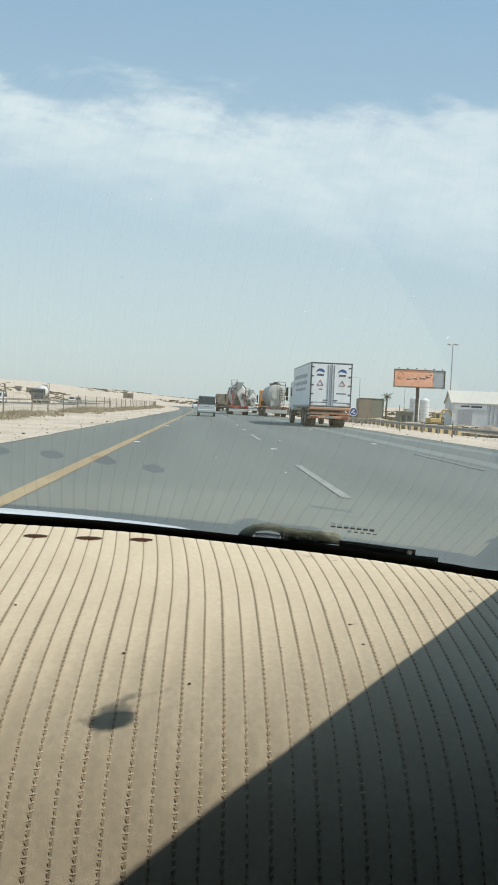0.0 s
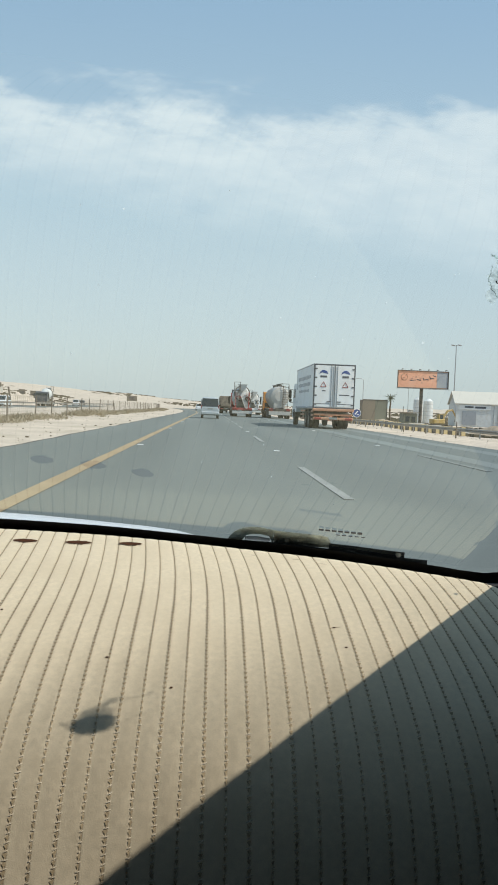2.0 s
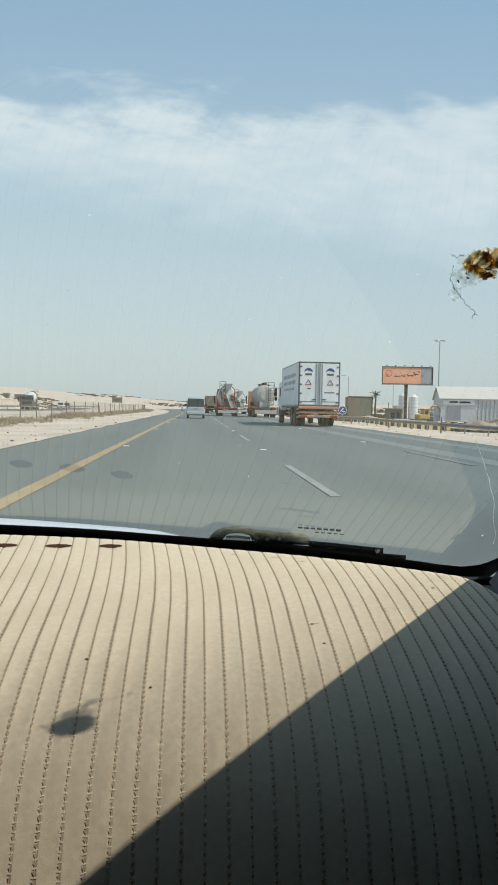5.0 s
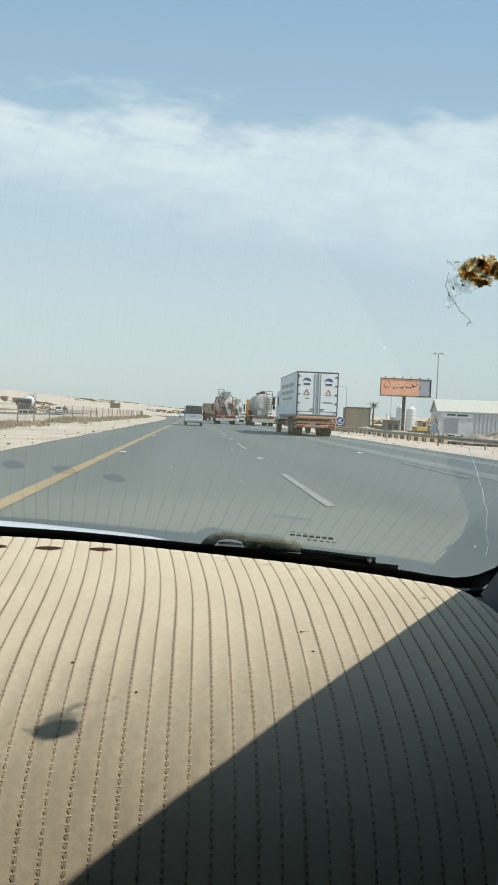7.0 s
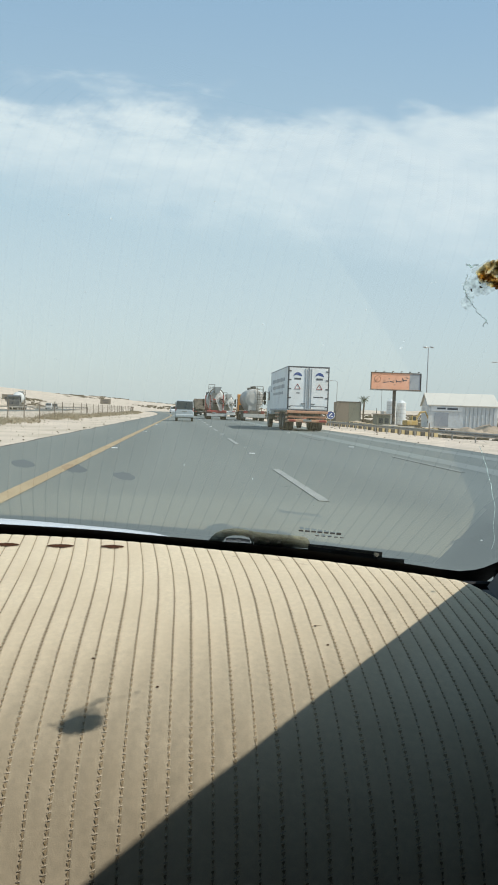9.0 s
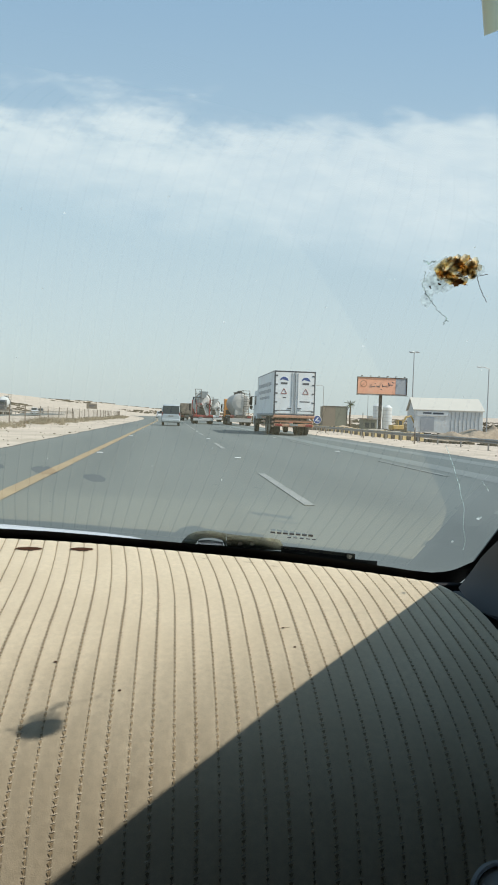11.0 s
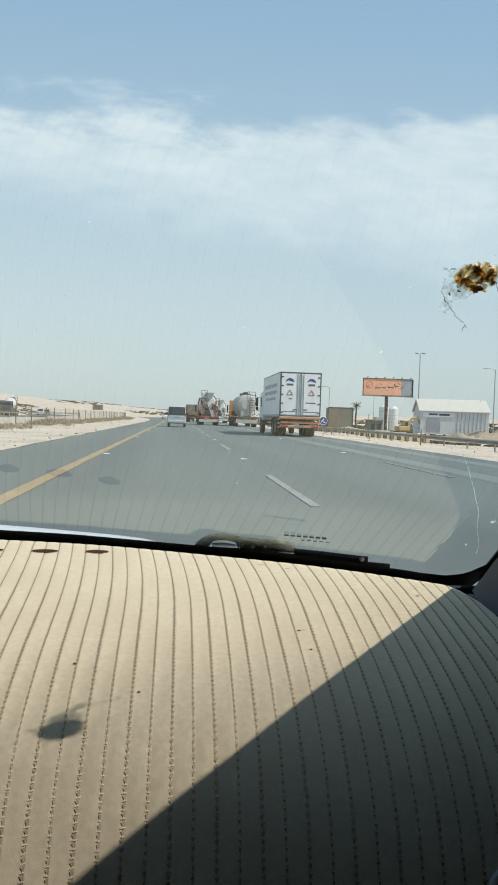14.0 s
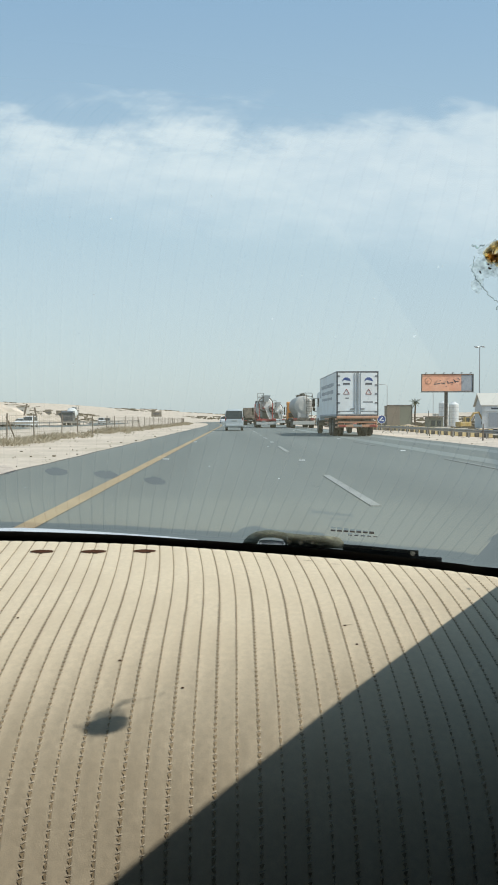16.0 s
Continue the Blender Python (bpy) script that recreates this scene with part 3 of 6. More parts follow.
cloth.grid(cloth_at, range(len(columns)), [-1.0, -0.6, -0.3, -0.1] + rows_s)
part("cloth", cloth, M_MAT, cover, smooth=60)
part("seam", seam, M_SEAM, cover, "darker recessed seams between the ribs", smooth=60)
tagged(part("stitching", stitch, M_THREAD, cover, "beige cross stitches over the seams", smooth=0), kind="stuff")
tagged(part("stitch_hole", dent_shade, M_DENTSHADE_SCUFF, cover, "small flat brown marks painting the shade in the stitch dents", smooth=0), kind="stuff")
for sx, sy, w in ((-0.096, 0.908, 0.029), (-0.160, 0.908, 0.033), (-0.2255, 0.910, 0.030), (-0.292, 0.911, 0.027)):
    slit, n = Geo(), 36
    pts_a, pts_b = [], []
    for i in range(n + 1):
        x = sx + w * (i / n - 0.5)
        env = max(0.0, math.sin(math.pi * i / n)) ** 0.6
        h = 0.0118 * env + 0.0004
        up, down = h * random.choice((0.4, 0.45, 0.5, 0.55)), h * random.choice((0.42, 0.48, 0.52, 0.62))
        s_mid = s_of_y(sy) + random.uniform(-0.0010, 0.0010) * env
        pts_a.append(cover_at @ on_cover(x - drift(x, sy), s_mid - up, 0.0011))
        pts_b.append(cover_at @ on_cover(x - drift(x, sy), s_mid + down, 0.0011))
    slit.add(pts_a + pts_b, [(i, i + 1, n + 2 + i, n + 1 + i) for i in range(n)])
    part("slit", slit, M_BURN, cover, "frayed dark slit over a demister vent", smooth=0)
for x, y in ((-0.086, 0.642), (-0.027, 0.606), (0.132, 0.665), (0.126, 0.70), (-0.20, 0.72)):
    p = cover_at @ on_cover(x, s_of_y(y), 0.0008)
    part("fleck", Geo().box(p, (0.0024, 0.0018, 0.0008), 0.0003), M_BURN, cover, "dark speck of grit", smooth=0)

for x, y, w, ang in ((0.118, 0.868, 0.017, -14), (0.146, 0.855, 0.012, -14), (0.128, 0.7007, 0.012, 8), (0.1715, 0.667, 0.005, -40), (0.066, 0.880, 0.008, -8)):
    scuff, n = Geo(), 10
    ca, sa = math.cos(radians(ang)), math.sin(radians(ang))
    top = [on_cover(x + (i / n - 0.5) * w * ca, s_of_y(y + (i / n - 0.5) * w * sa + 0.0007 * math.sin(math.pi * i / n) * random.uniform(0.4, 1.0)), 0.0007) for i in range(n + 1)]
    low = [on_cover(x + (i / n - 0.5) * w * ca, s_of_y(y + (i / n - 0.5) * w * sa - 0.0007 * math.sin(math.pi * i / n) * random.uniform(0.4, 1.0)), 0.0007) for i in range(n + 1)]
    scuff.add([cover_at @ q for q in top + low], [(i, i + 1, n + 2 + i, n + 1 + i) for i in range(n)])
    part("scuff", scuff, M_DENTSHADE_SCUFF, cover, "small brown scuff in the cloth", smooth=0)

car = thing("car", "white car round the viewer, seen from its passenger seat", "car", pose(CAR_MID, 0.2, 0.0))
car_at = pose(CAR_MID, 0.2, 0.0).inverted()


def in_car(g):
    g.v = [tuple(car_at @ Vector(p)) for p in g.v]
    return g


# body of the dashboard under the cover
body = Geo()
body.grid(lambda x, s: tuple(on_cover(x, s, -0.006)), list(np.linspace(-1.05, MAT_RIGHT + 0.004, 40)), [s_of_y(v) for v in (0.80, 0.75, 0.7, 0.65, 0.6, 0.55, 0.525, 0.505, 0.49, 0.48, 0.475)])
body.grid(lambda x, v: (x, 0.43 + 0.10 * v, 0.50 - 0.35 * v), list(np.linspace(-1.05, MAT_RIGHT + 0.004, 4)), (0, 1))
body.grid(lambda x, v: (x, rim_y(x) + 0.004 - 0.14 * (1 - v), float(np.interp(rim_y(x) + 0.004 - 0.14 * (1 - v), PY, PZ)) - 0.012), list(np.linspace(-1.05, MAT_RIGHT + 0.004, 60)), (0, 1))
part("dashboard", in_car(body), M_DARKTRIM, car, "dark plastic dashboard body", smooth=60)

RAKE = math.tan(radians(29.0))
HEADER_Z = 1.375
LEAN, PILLAR_X = 0.29, 0.408                                  # how far the pillars lean inwards per metre of height


def glass_pt(x, z):
    """Windshield surface at height z."""
    base = rim_line(min(x, 0.325)) + 0.120
    wrap = 0.5 * max(0.0, x - 0.22) ** 2
    h = z - 0.862
    return Vector((x, base - wrap - h / RAKE + 0.10 * h * h, z))


GX = list(np.linspace(-1.07, 0.25, 50)) + list(np.linspace(0.26, PILLAR_X, 30))
shield = Geo()
GZ = list(np.linspace(0.862, HEADER_Z, 30))
shield.grid(lambda x, z: tuple(glass_pt(x - LEAN * (z - 0.862) * (1 if x > CAR_MID else -1) * abs(x - CAR_MID) / 0.7, z)), GX, GZ)
pane = part("windshield", in_car(shield), M_SHIELD, car, "clear windshield with faint reflections", smooth=60)
pane.visible_shadow = False
frit = Geo()


FRIT_X = (-0.30, -0.22, -0.14, -0.05, 0.04, 0.165, 0.24, 0.31, 0.358, 0.375, 0.3815, 0.387, 0.3905)
FRIT_Z = (0.903, 0.900, 0.897, 0.891, 0.886, 0.8795, 0.8735, 0.869, 0.864, 0.868, 0.8725, 0.881, 0.892)


def frit_top(x):
    return float(np.interp(x, FRIT_X, FRIT_Z))


frit.grid(lambda x, v: tuple(glass_pt(x, 0.835 + (frit_top(x) - 0.835) * v) + Vector((0, -0.003, -0.002))), GX, (0, 0.5, 1))
frit.box((0.430, 0.884, 0.826), (0.076, 0.006, 0.088), 0.002)
frit.box((0.398, 0.880, 0.812), (0.13, 0.008, 0.088), 0.002)      # corner piece between the dashboard and the pillar
frit.grid(lambda v, z: tuple(glass_pt(PILLAR_X - LEAN * (z - 0.862) - 0.008 + 0.03 * v, z) + Vector((0, -0.003, -0.002))), (0, 1), list(np.linspace(0.88, HEADER_Z, 14)))
frit.grid(lambda x, v: tuple(Vector((x, rim_y(min(x, MAT_RIGHT)) - 0.004 - max(0, x - MAT_RIGHT) * 2, 0.842 + 0.016 * min(1.0, max(0.0, (x - 0.322) / 0.02)))).lerp(glass_pt(x, 0.826), v)), GX, (0, 1))
part("gasket", in_car(frit), M_FRIT, pane, "black ceramic border along the glass", smooth=60)

# pillar trim, header, roof lining, doors: they close the cabin
pillar = Geo()


def pillar_at(u, v):
    z = 0.80 + (HEADER_Z - 0.80) * v
    g = glass_pt(PILLAR_X - LEAN * (z - 0.862), max(z, 0.862))
    cross = ((0.0, 0.012), (0.0, -0.02), (0.02, -0.05), (0.05, -0.10), (0.10, -0.12), (0.12, 0.0), (0.06, 0.05))
    cx, cy = cross[u % 7]
    return (g.x + cx, g.y + cy, z)


pillar.grid(pillar_at, list(range(8)), list(np.linspace(0, 1, 16)))
# the visible face: its inner edge follows the glass, its foot runs back along the dashboard cover
inner = [Vector((0.360, 0.83, 0.862)), Vector((0.370, 0.82, 0.8834)), Vector((0.3741, 0.80, 0.906))]
for z in np.linspace(0.939, HEADER_Z, 12):
    q = glass_pt(PILLAR_X - LEAN * (z - 0.862), z)
    inner.append(Vector((q.x - 0.013, q.y - 0.03, z)))


def face_at(u, v):
    k = min(1.0, v / 5.0)
    return tuple(inner[v] + u * Vector((0.0, -0.38, -0.20)).lerp(Vector((0.11, -0.24, 0.0)), k) + Vector((0, 0, 0.012 * math.sin(math.pi * u))))


pillar.grid(face_at, (0, 0.04, 0.12, 0.3, 0.6, 1.0), list(range(len(inner))))
part("pillar_trim", in_car(pillar), M_TRIM, car, "grey plastic windshield pillar trim", smooth=50)
left_pillar = Geo().cyl((-1.08, 0.78, 0.80), (-1.0, -0.05, 1.40), 0.06, n=10)
part("pillar_trim", in_car(left_pillar), M_TRIM, car, "grey plastic windshield pillar trim", smooth=50)
top_y = glass_pt(CAR_MID, HEADER_Z).y
roof = Geo()
roof.box((CAR_MID, top_y - 1.05, HEADER_Z + 0.055), (1.5, 2.3, 0.05), 0.02)
roof.box((CAR_MID, top_y - 1.22, HEADER_Z + 0.085), (1.86, 2.0, 0.03), 0.01)
roof.box((CAR_MID, top_y - 0.045, HEADER_Z + 0.025), (1.45, 0.12, 0.06), 0.02)
part("roof_lining", in_car(roof), M_ROOF, car, "grey fabric roof lining", smooth=40)
for sx in (0.51, -1.24):
    door = Geo().box((sx, -0.35, 0.58), (0.07, 2.4, 0.84), 0.02)
    door.box((sx, -0.95, 1.2), (0.06, 0.14, 0.44), 0.02)
    part("door", in_car(door), M_DARKTRIM, car, "dark grey door panel", smooth=40)
    win = Geo().prism([(0.74, 0.99), (0.70, 1.02), (0.10, 1.36), (-0.10, 1.42), (-1.5, 1.42), (-1.5, 0.98)], sx - 0.006, sx + 0.006)
    part("side_window", in_car(win), M_TINT, car, "dark filmed side window", smooth=0)
shell = Geo().box((CAR_MID, -0.35, 0.14), (1.75, 2.4, 0.06), 0.02).box((CAR_MID, -1.55, 0.8), (1.75, 0.06, 1.3), 0.02)
part("cabin_floor", in_car(shell), M_DARKTRIM, car, "dark cabin floor and seat backs", smooth=40)
skin = Geo().box((CAR_MID, top_y - 1.22, HEADER_Z + 0.108), (1.84, 1.98, 0.012), 0.005)
part("roof", in_car(skin), M_BONNET, car, "white outer roof panel", smooth=40)
for wx in (-1.12, 0.40):
    for wy in (-1.25, 1.45):
        tyre = part("wheel", in_car(Geo().cyl((wx - 0.09, wy, 0.30), (wx + 0.09, wy, 0.30), 0.30, n=28)), M_BLACK, car, "black rubber tyre", smooth=40)
        part("rim", in_car(Geo().cyl((wx - 0.094, wy, 0.30), (wx + 0.094, wy, 0.30), 0.19, n=24)), M_STEEL, tyre, "pale steel rim", smooth=40)
bulk = Geo().box((CAR_MID, 1.02, 0.48), (1.66, 0.05, 0.64), 0.02)
part("bulkhead", in_car(bulk), M_DARKTRIM, car, "dark bulkhead under the windshield", smooth=40)
bonnet = Geo()


def bonnet_at(x, y):
    return (x, y, 0.8390 - 0.080 * (math.hypot(x + 0.48, 0.08) - 0.08) - 0.9 * max(0.0, x + 0.12) ** 2 - 0.25 * (y - 1.3) ** 2)


bonnet.grid(bonnet_at, list(np.linspace(-1.1, 0.38, 24)), list(np.linspace(1.12, 1.9, 14)))
bonnet.grid(lambda x, v: (x, 1.9 + 0.1 * v, bonnet_at(x, 1.9)[2] - 0.5 * v), list(np.linspace(-1.1, 0.38, 24)), (0, 0.5, 1))
part("bonnet", in_car(bonnet), M_BONNET, car, "white bonnet edge beyond the windshield", smooth=60)

# ---- windshield details ----
def stuck(x_over_y, z_over_y):
    """The spot of the windshield that lies in this direction from the passenger's eye, with axes along the glass."""
    lo, hi = 0.1, 1.1
    for _ in range(40):
        y = (lo + hi) / 2
        p = Vector((0.009 + x_over_y * y, y, 1.06 + z_over_y * y))
        if p.y > glass_pt(p.x, p.z).y:
            hi = y
        else:
            lo = y
    c = glass_pt(p.x, p.z)
    right = (glass_pt(p.x + 0.01, p.z) - c).normalized()
    up = (glass_pt(p.x, p.z + 0.01) - c).normalized()
    return c, right, up, right.cross(up).normalized()


# a small round knob that pokes out through the end of the dashboard cover
knob = part("knob", Geo().lathe([(0.0170, -0.008), (0.0172, 0.002), (0.0166, 0.0042), (0.0152, 0.0046), (0.0142, 0.0034), (0.0138, -0.002)], 40), M_STEEL, car, "round chrome-ringed knob with a pale face", at=car_at @ pose(0.2607, 0.4959, 0.712) @ pose(0, 0, 0, 68, 0, 0) @ Matrix.Scale(1.35, 4))
part("face", Geo().lathe([(0.0134, -0.004), (0.0132, 0.0018), (0.0120, 0.0030), (0.0001, 0.0034)], 32), M_WHITEPAINT, knob, "pale domed face")
part("gap", Geo().lathe([(0.0140, -0.004), (0.0140, 0.0004), (0.0131, 0.0004)], 32), M_BLACK, knob, "dark groove")
sp, sp_r, sp_u, sp_n = stuck(0.391, 0.208)
frame_sp = Matrix((sp_r, sp_u, sp_n)).transposed().to_4x4()
frame_sp = frame_sp @ Matrix.Diagonal((0.98, 1.14, 0.9, 1.0))
frame_sp.translation = sp + sp_n * 0.0015
splat = thing("insect_splat", "dried amber and brown insect splat on the windshield", "insect splat", frame_sp)
rng = random.Random(5)


def blob(g, cx, cy, r, h, n=9, squash=0.8):
    ring = [(cx + r * math.cos(2 * math.pi * i / n) * rng.uniform(0.7, 1.25), cy + r * squash * math.sin(2 * math.pi * i / n) * rng.uniform(0.7, 1.25), 0.0) for i in range(n)]
    ring2 = [(cx + (x - cx) * 0.6, cy + (y - cy) * 0.6, h) for x, y, _ in ring]
    g.add(ring + ring2 + [(cx, cy, h * 1.2)], [(i, (i + 1) % n, n + (i + 1) % n, n + i) for i in range(n)] + [(n + i, n + (i + 1) % n, 2 * n) for i in range(n)])


film, amber, darks, cream = Geo(), Geo(), Geo(), Geo()
TALL = 1.55                                   # the glass lies back, so the crust ran out long


def strand(g, line, r0, wob=0.0006, lift=0.0007):
    pts = []
    for (x0, y0), (x1, y1) in zip(line[:-1], line[1:]):
        for i in range(5):
            f = i / 5
            pts.append((x0 + (x1 - x0) * f + rng.uniform(-wob, wob), (y0 + (y1 - y0) * f + rng.uniform(-wob, wob)) * TALL, lift))
    pts.append((line[-1][0], line[-1][1] * TALL, lift - 0.0001))
    g.tube(pts, r0, 5)


# milky film, its rim darker
blob(film, 0.002, 0.003 * TALL, 0.0175, 0.0004, 26, 0.52 * TALL)
blob(film, -0.0095, -0.002 * TALL, 0.0080, 0.0004, 20, 0.9 * TALL)
blob(film, -0.0110, -0.0125 * TALL, 0.0050, 0.0004, 14, 0.9 * TALL)
strand(film, [(-0.0195, 0.009), (-0.0165, 0.008), (-0.012, 0.0095)], 0.0006)
strand(film, [(-0.017, 0.004), (-0.0170, -0.0035), (-0.0130, -0.0085), (-0.0075, -0.0135), (-0.002, -0.0182), (0.005, -0.0218), (0.0083, -0.0248)], 0.00036)
strand(film, [(0.0062, -0.0222), (0.0056, -0.0265)], 0.0005)
# pale and amber crust, heaped in lumps
for _ in range(95):
    a, d = rng.uniform(0, 2 * math.pi), rng.random() ** 0.55
    cx, cy = 0.0036 + 0.0139 * d * math.cos(a), (0.0048 + 0.0072 * d * math.sin(a)) * TALL
    blob(cream if rng.random() < 0.72 else amber, cx, cy, rng.uniform(0.0016, 0.0032), rng.uniform(0.0007, 0.0014), 10, TALL * 0.8)
# brown veins between the lumps
veins = Geo()
for _ in range(40):
    a, d = rng.uniform(0, 2 * math.pi), rng.uniform(0.15, 1.05)
    cx, cy = 0.0036 + 0.0130 * d * math.cos(a), 0.0048 + 0.0074 * d * math.sin(a)
    a2 = a + math.pi / 2 + rng.uniform(-0.9, 0.9)
    l = rng.uniform(0.0012, 0.0032)
    strand(veins, [(cx, cy), (cx + l * math.cos(a2), cy + 0.6 * l * math.sin(a2))], rng.uniform(0.00022, 0.00042), 0.0004, 0.0011)
blob(darks, 0.0045, -0.0012 * TALL, 0.0036, 0.0018, 12, TALL * 0.55)
blob(darks, 0.0075, -0.0006 * TALL, 0.0026, 0.0018, 10, TALL * 0.55)
for _ in range(3):
    cx, cy = rng.uniform(-0.015, -0.006), rng.uniform(-0.014, 0.004)
    strand(darks, [(cx, cy), (cx + rng.uniform(-0.002, 0.002), cy + rng.uniform(-0.0015, 0.0015))], rng.uniform(0.00025, 0.0005), 0.0003)
for line in (((0.0165, 0.003), (0.0205, -0.002), (0.0245, -0.0065), (0.0295, -0.0115)), ((0.019, 0.0035), (0.0235, 0.004))):
    strand(darks, line, 0.00020, 0.0003)
tagged(part("crust", cream, M_SPLAT_CREAM, splat, "pale cream crust", smooth=60), kind="stuff")
tagged(part("film", film, M_SPLAT_HAZE, splat, "milky dried film", smooth=60), kind="stuff")
tagged(part("smear", amber, M_SPLAT_AMBER, splat, "amber crust", smooth=60), kind="stuff")
tagged(part("vein", veins, M_SPLAT_VEIN, splat, "brown veins in the crust", smooth=60), kind="stuff")
part("speck", darks, M_SPLAT_DARK, splat, "dark brown crust and drips", smooth=60)

# a sheet of thick paper tucked behind the top of the glass, its near edge curled
M_PAPER = crust("sunlit_thick_paper", (0.93, 0.90, 0.74), 0.0, 0.85)
M_PAPER.node_tree.nodes["Noise Texture"].inputs["Scale"].default_value = 14.0
M_PAPER.node_tree.nodes["Map Range"].inputs["To Min"].default_value, M_PAPER.node_tree.nodes["Map Range"].inputs["To Max"].default_value = 0.9, 1.1
slip = Geo()


def slip_at(u, v):
    a_, b_ = 0.4285 + 0.1376 * u - (0.013 - 0.001 * u) * v, 0.5515 + 0.062 * u + 0.106 * v
    c_, r_, u_, n_ = stuck(a_, b_)
    lift = 0.004 + 0.010 * max(0.0, 1 - u / 0.16) ** 2
    e_ = (Vector((0.009, 0, 1.06)) - c_).normalized()
    return tuple(c_ + e_ * lift)


for back in (0.0, 0.0012):
    slip.grid(lambda u, v: tuple(Vector(slip_at(u, v)) + Vector((0, -back, 0))), (0, 0.02, 0.05, 0.1, 0.16, 0.3, 0.6, 1.0), (0, 0.3, 0.6, 1.0))
solid("paper_slip", slip, M_PAPER, "pale cream paper slip curled at the top of the windshield", "paper", smooth=60)

# a maker's mark low on the glass, as unreadable bars
lab, lab_r, lab_u, lab_n = stuck(0.178, -0.163)
frame_lab = Matrix((lab_r, lab_u, lab_n)).transposed().to_4x4()
frame_lab.translation = lab + lab_n * 0.001
mark = Geo()
for i in range(7):
    mark.box((-0.027 + 0.0080 * i, 0.0, 0.0), (0.0060, 0.0052 if i < 6 else 0.007, 0.0004))
for i in range(5):
    mark.box((-0.006 + 0.0080 * i, -0.013, 0.0), (0.0050, 0.0024, 0.0004))
solid("glass_mark", mark, M_INK, "small dark printed mark on the windshield glass", "glass print", smooth=0, m=frame_lab)

# fine crack that climbs the glass near the pillar
crack = Geo()
pts = []
for i in range(26):
    v = i / 25
    ck = stuck(0.427 + 0.02 * v + 0.004 * noise.noise(Vector((v * 6, 1, 0))) - 0.028 * v * v - 0.0234 * v ** 1.6, -0.185 + 0.15 * v)
    pts.append(tuple(ck[0] - ck[3] * 0.0008))
crack.tube(pts, 0.00025, 4)
solid("glass_crack", crack, M_SPLAT_FILM, "fine pale crack in the windshield near the pillar", "crack", smooth=0)

# specks and a short scratch on the glass
specks = Geo()
rs = random.Random(21)
for u, w_, s in [(0.411, -0.171, 0.0016), (0.449, -0.137, 0.003), (0.268, 0.105, 0.0012), (0.07, 0.13, 0.0010)] + [(rs.uniform(-0.3, 0.45), rs.uniform(-0.14, 0.30), rs.uniform(0.0003, 0.0008)) for _ in range(36)]:
    c, r_, u_, n_ = stuck(u, w_)
    ring = [c + n_ * 0.0006 + s * rs.uniform(0.6, 1.2) * (math.cos(k * 1.047) * r_ + 1.5 * math.sin(k * 1.047) * u_) for k in range(6)]
    specks.add([tuple(q) for q in ring], [tuple(range(6))])
ca, cb = stuck(0.452, -0.083), stuck(0.462, -0.096)
specks.tube([tuple(ca[0] + ca[3] * 0.0008), tuple(cb[0] + cb[3] * 0.0008)], 0.00035, 5)
solid("glass_specks", specks, M_SPLAT_FILM, "tiny pale specks of dried dust on the windshield", "dust", kind="stuff", smooth=0)

# wiper parked along the foot of the glass
wiper = thing("wiper", "black wiper arm and blade parked at the foot of the windshield", "wiper", pose(0.1, 1.06, 0.87))
wiper_at = pose(0.1, 1.06, 0.87).inverted()


def ahead_of(u, w, far):
    """A point beyond the glass in this direction from the passenger's eye."""
    c = stuck(u, w)[0]
    return c + (c - Vector((0.009, 0, 1.06))).normalized() * far


def plate(tops, feet, far, thick):
    """A moulding between two lines of directions, thick metres deep."""
    g, n = Geo(), len(tops)
    rows = [[ahead_of(u, w, d) for u, w in line] for d in (far, far + thick) for line in (tops, feet)]
    vs = [tuple(wiper_at @ q) for r in rows for q in r]
    fs = []
    for i in range(n - 1):
        fs += [(i, i + 1, n + i + 1, n + i), (2 * n + i, 3 * n + i, 3 * n + i + 1, 2 * n + i + 1), (i, 2 * n + i, 2 * n + i + 1, i + 1), (n + i, n + i + 1, 3 * n + i + 1, 3 * n + i)]
    fs += [(0, n, 3 * n, 2 * n), (n - 1, 3 * n - 1, 4 * n - 1, 2 * n - 1)]
    return g.add(vs, fs)


hump_top = [(0.0190, -0.1790), (0.0225, -0.1735), (0.0290, -0.1670), (0.0393, -0.1625), (0.0520, -0.1608), (0.0627, -0.1608), (0.0780, -0.1640), (0.0820, -0.1646)]
hump_foot = [(0.0230, -0.1830), (0.0330, -0.1830), (0.0400, -0.1790), (0.0440, -0.1730), (0.0530, -0.1708), (0.0640, -0.1708), (0.0760, -0.1735), (0.0820, -0.1850)]
part("arm_cover", plate(hump_top, hump_foot, 0.02, 0.012), M_WIPERCAP, wiper, "dull plastic cover of the wiper pivot")
cap_top = [(0.0822, -0.1646), (0.0982, -0.1665), (0.1250, -0.1684), (0.1500, -0.1705), (0.1575, -0.1725), (0.1620, -0.1790)]
cap_foot = [(u + 0.001, -0.1845 - 0.035 * (u - 0.08)) for u, w in cap_top]
part("arm_cover", plate(cap_top, cap_foot, 0.02, 0.012), M_WIPERCAP, wiper, "dull plastic cover of the wiper pivot")
part("nozzle", plate([(0.043, -0.1745), (0.060, -0.1738), (0.0775, -0.1765)], [(0.043, -0.1800), (0.060, -0.1800), (0.0775, -0.1810)], 0.034, 0.004), M_BONNET, wiper, "white washer nozzle")
bar_top = [(0.1600, -0.1808), (0.1900, -0.1832), (0.2250, -0.1868), (0.2550, -0.1898), (0.2672, -0.1908)]
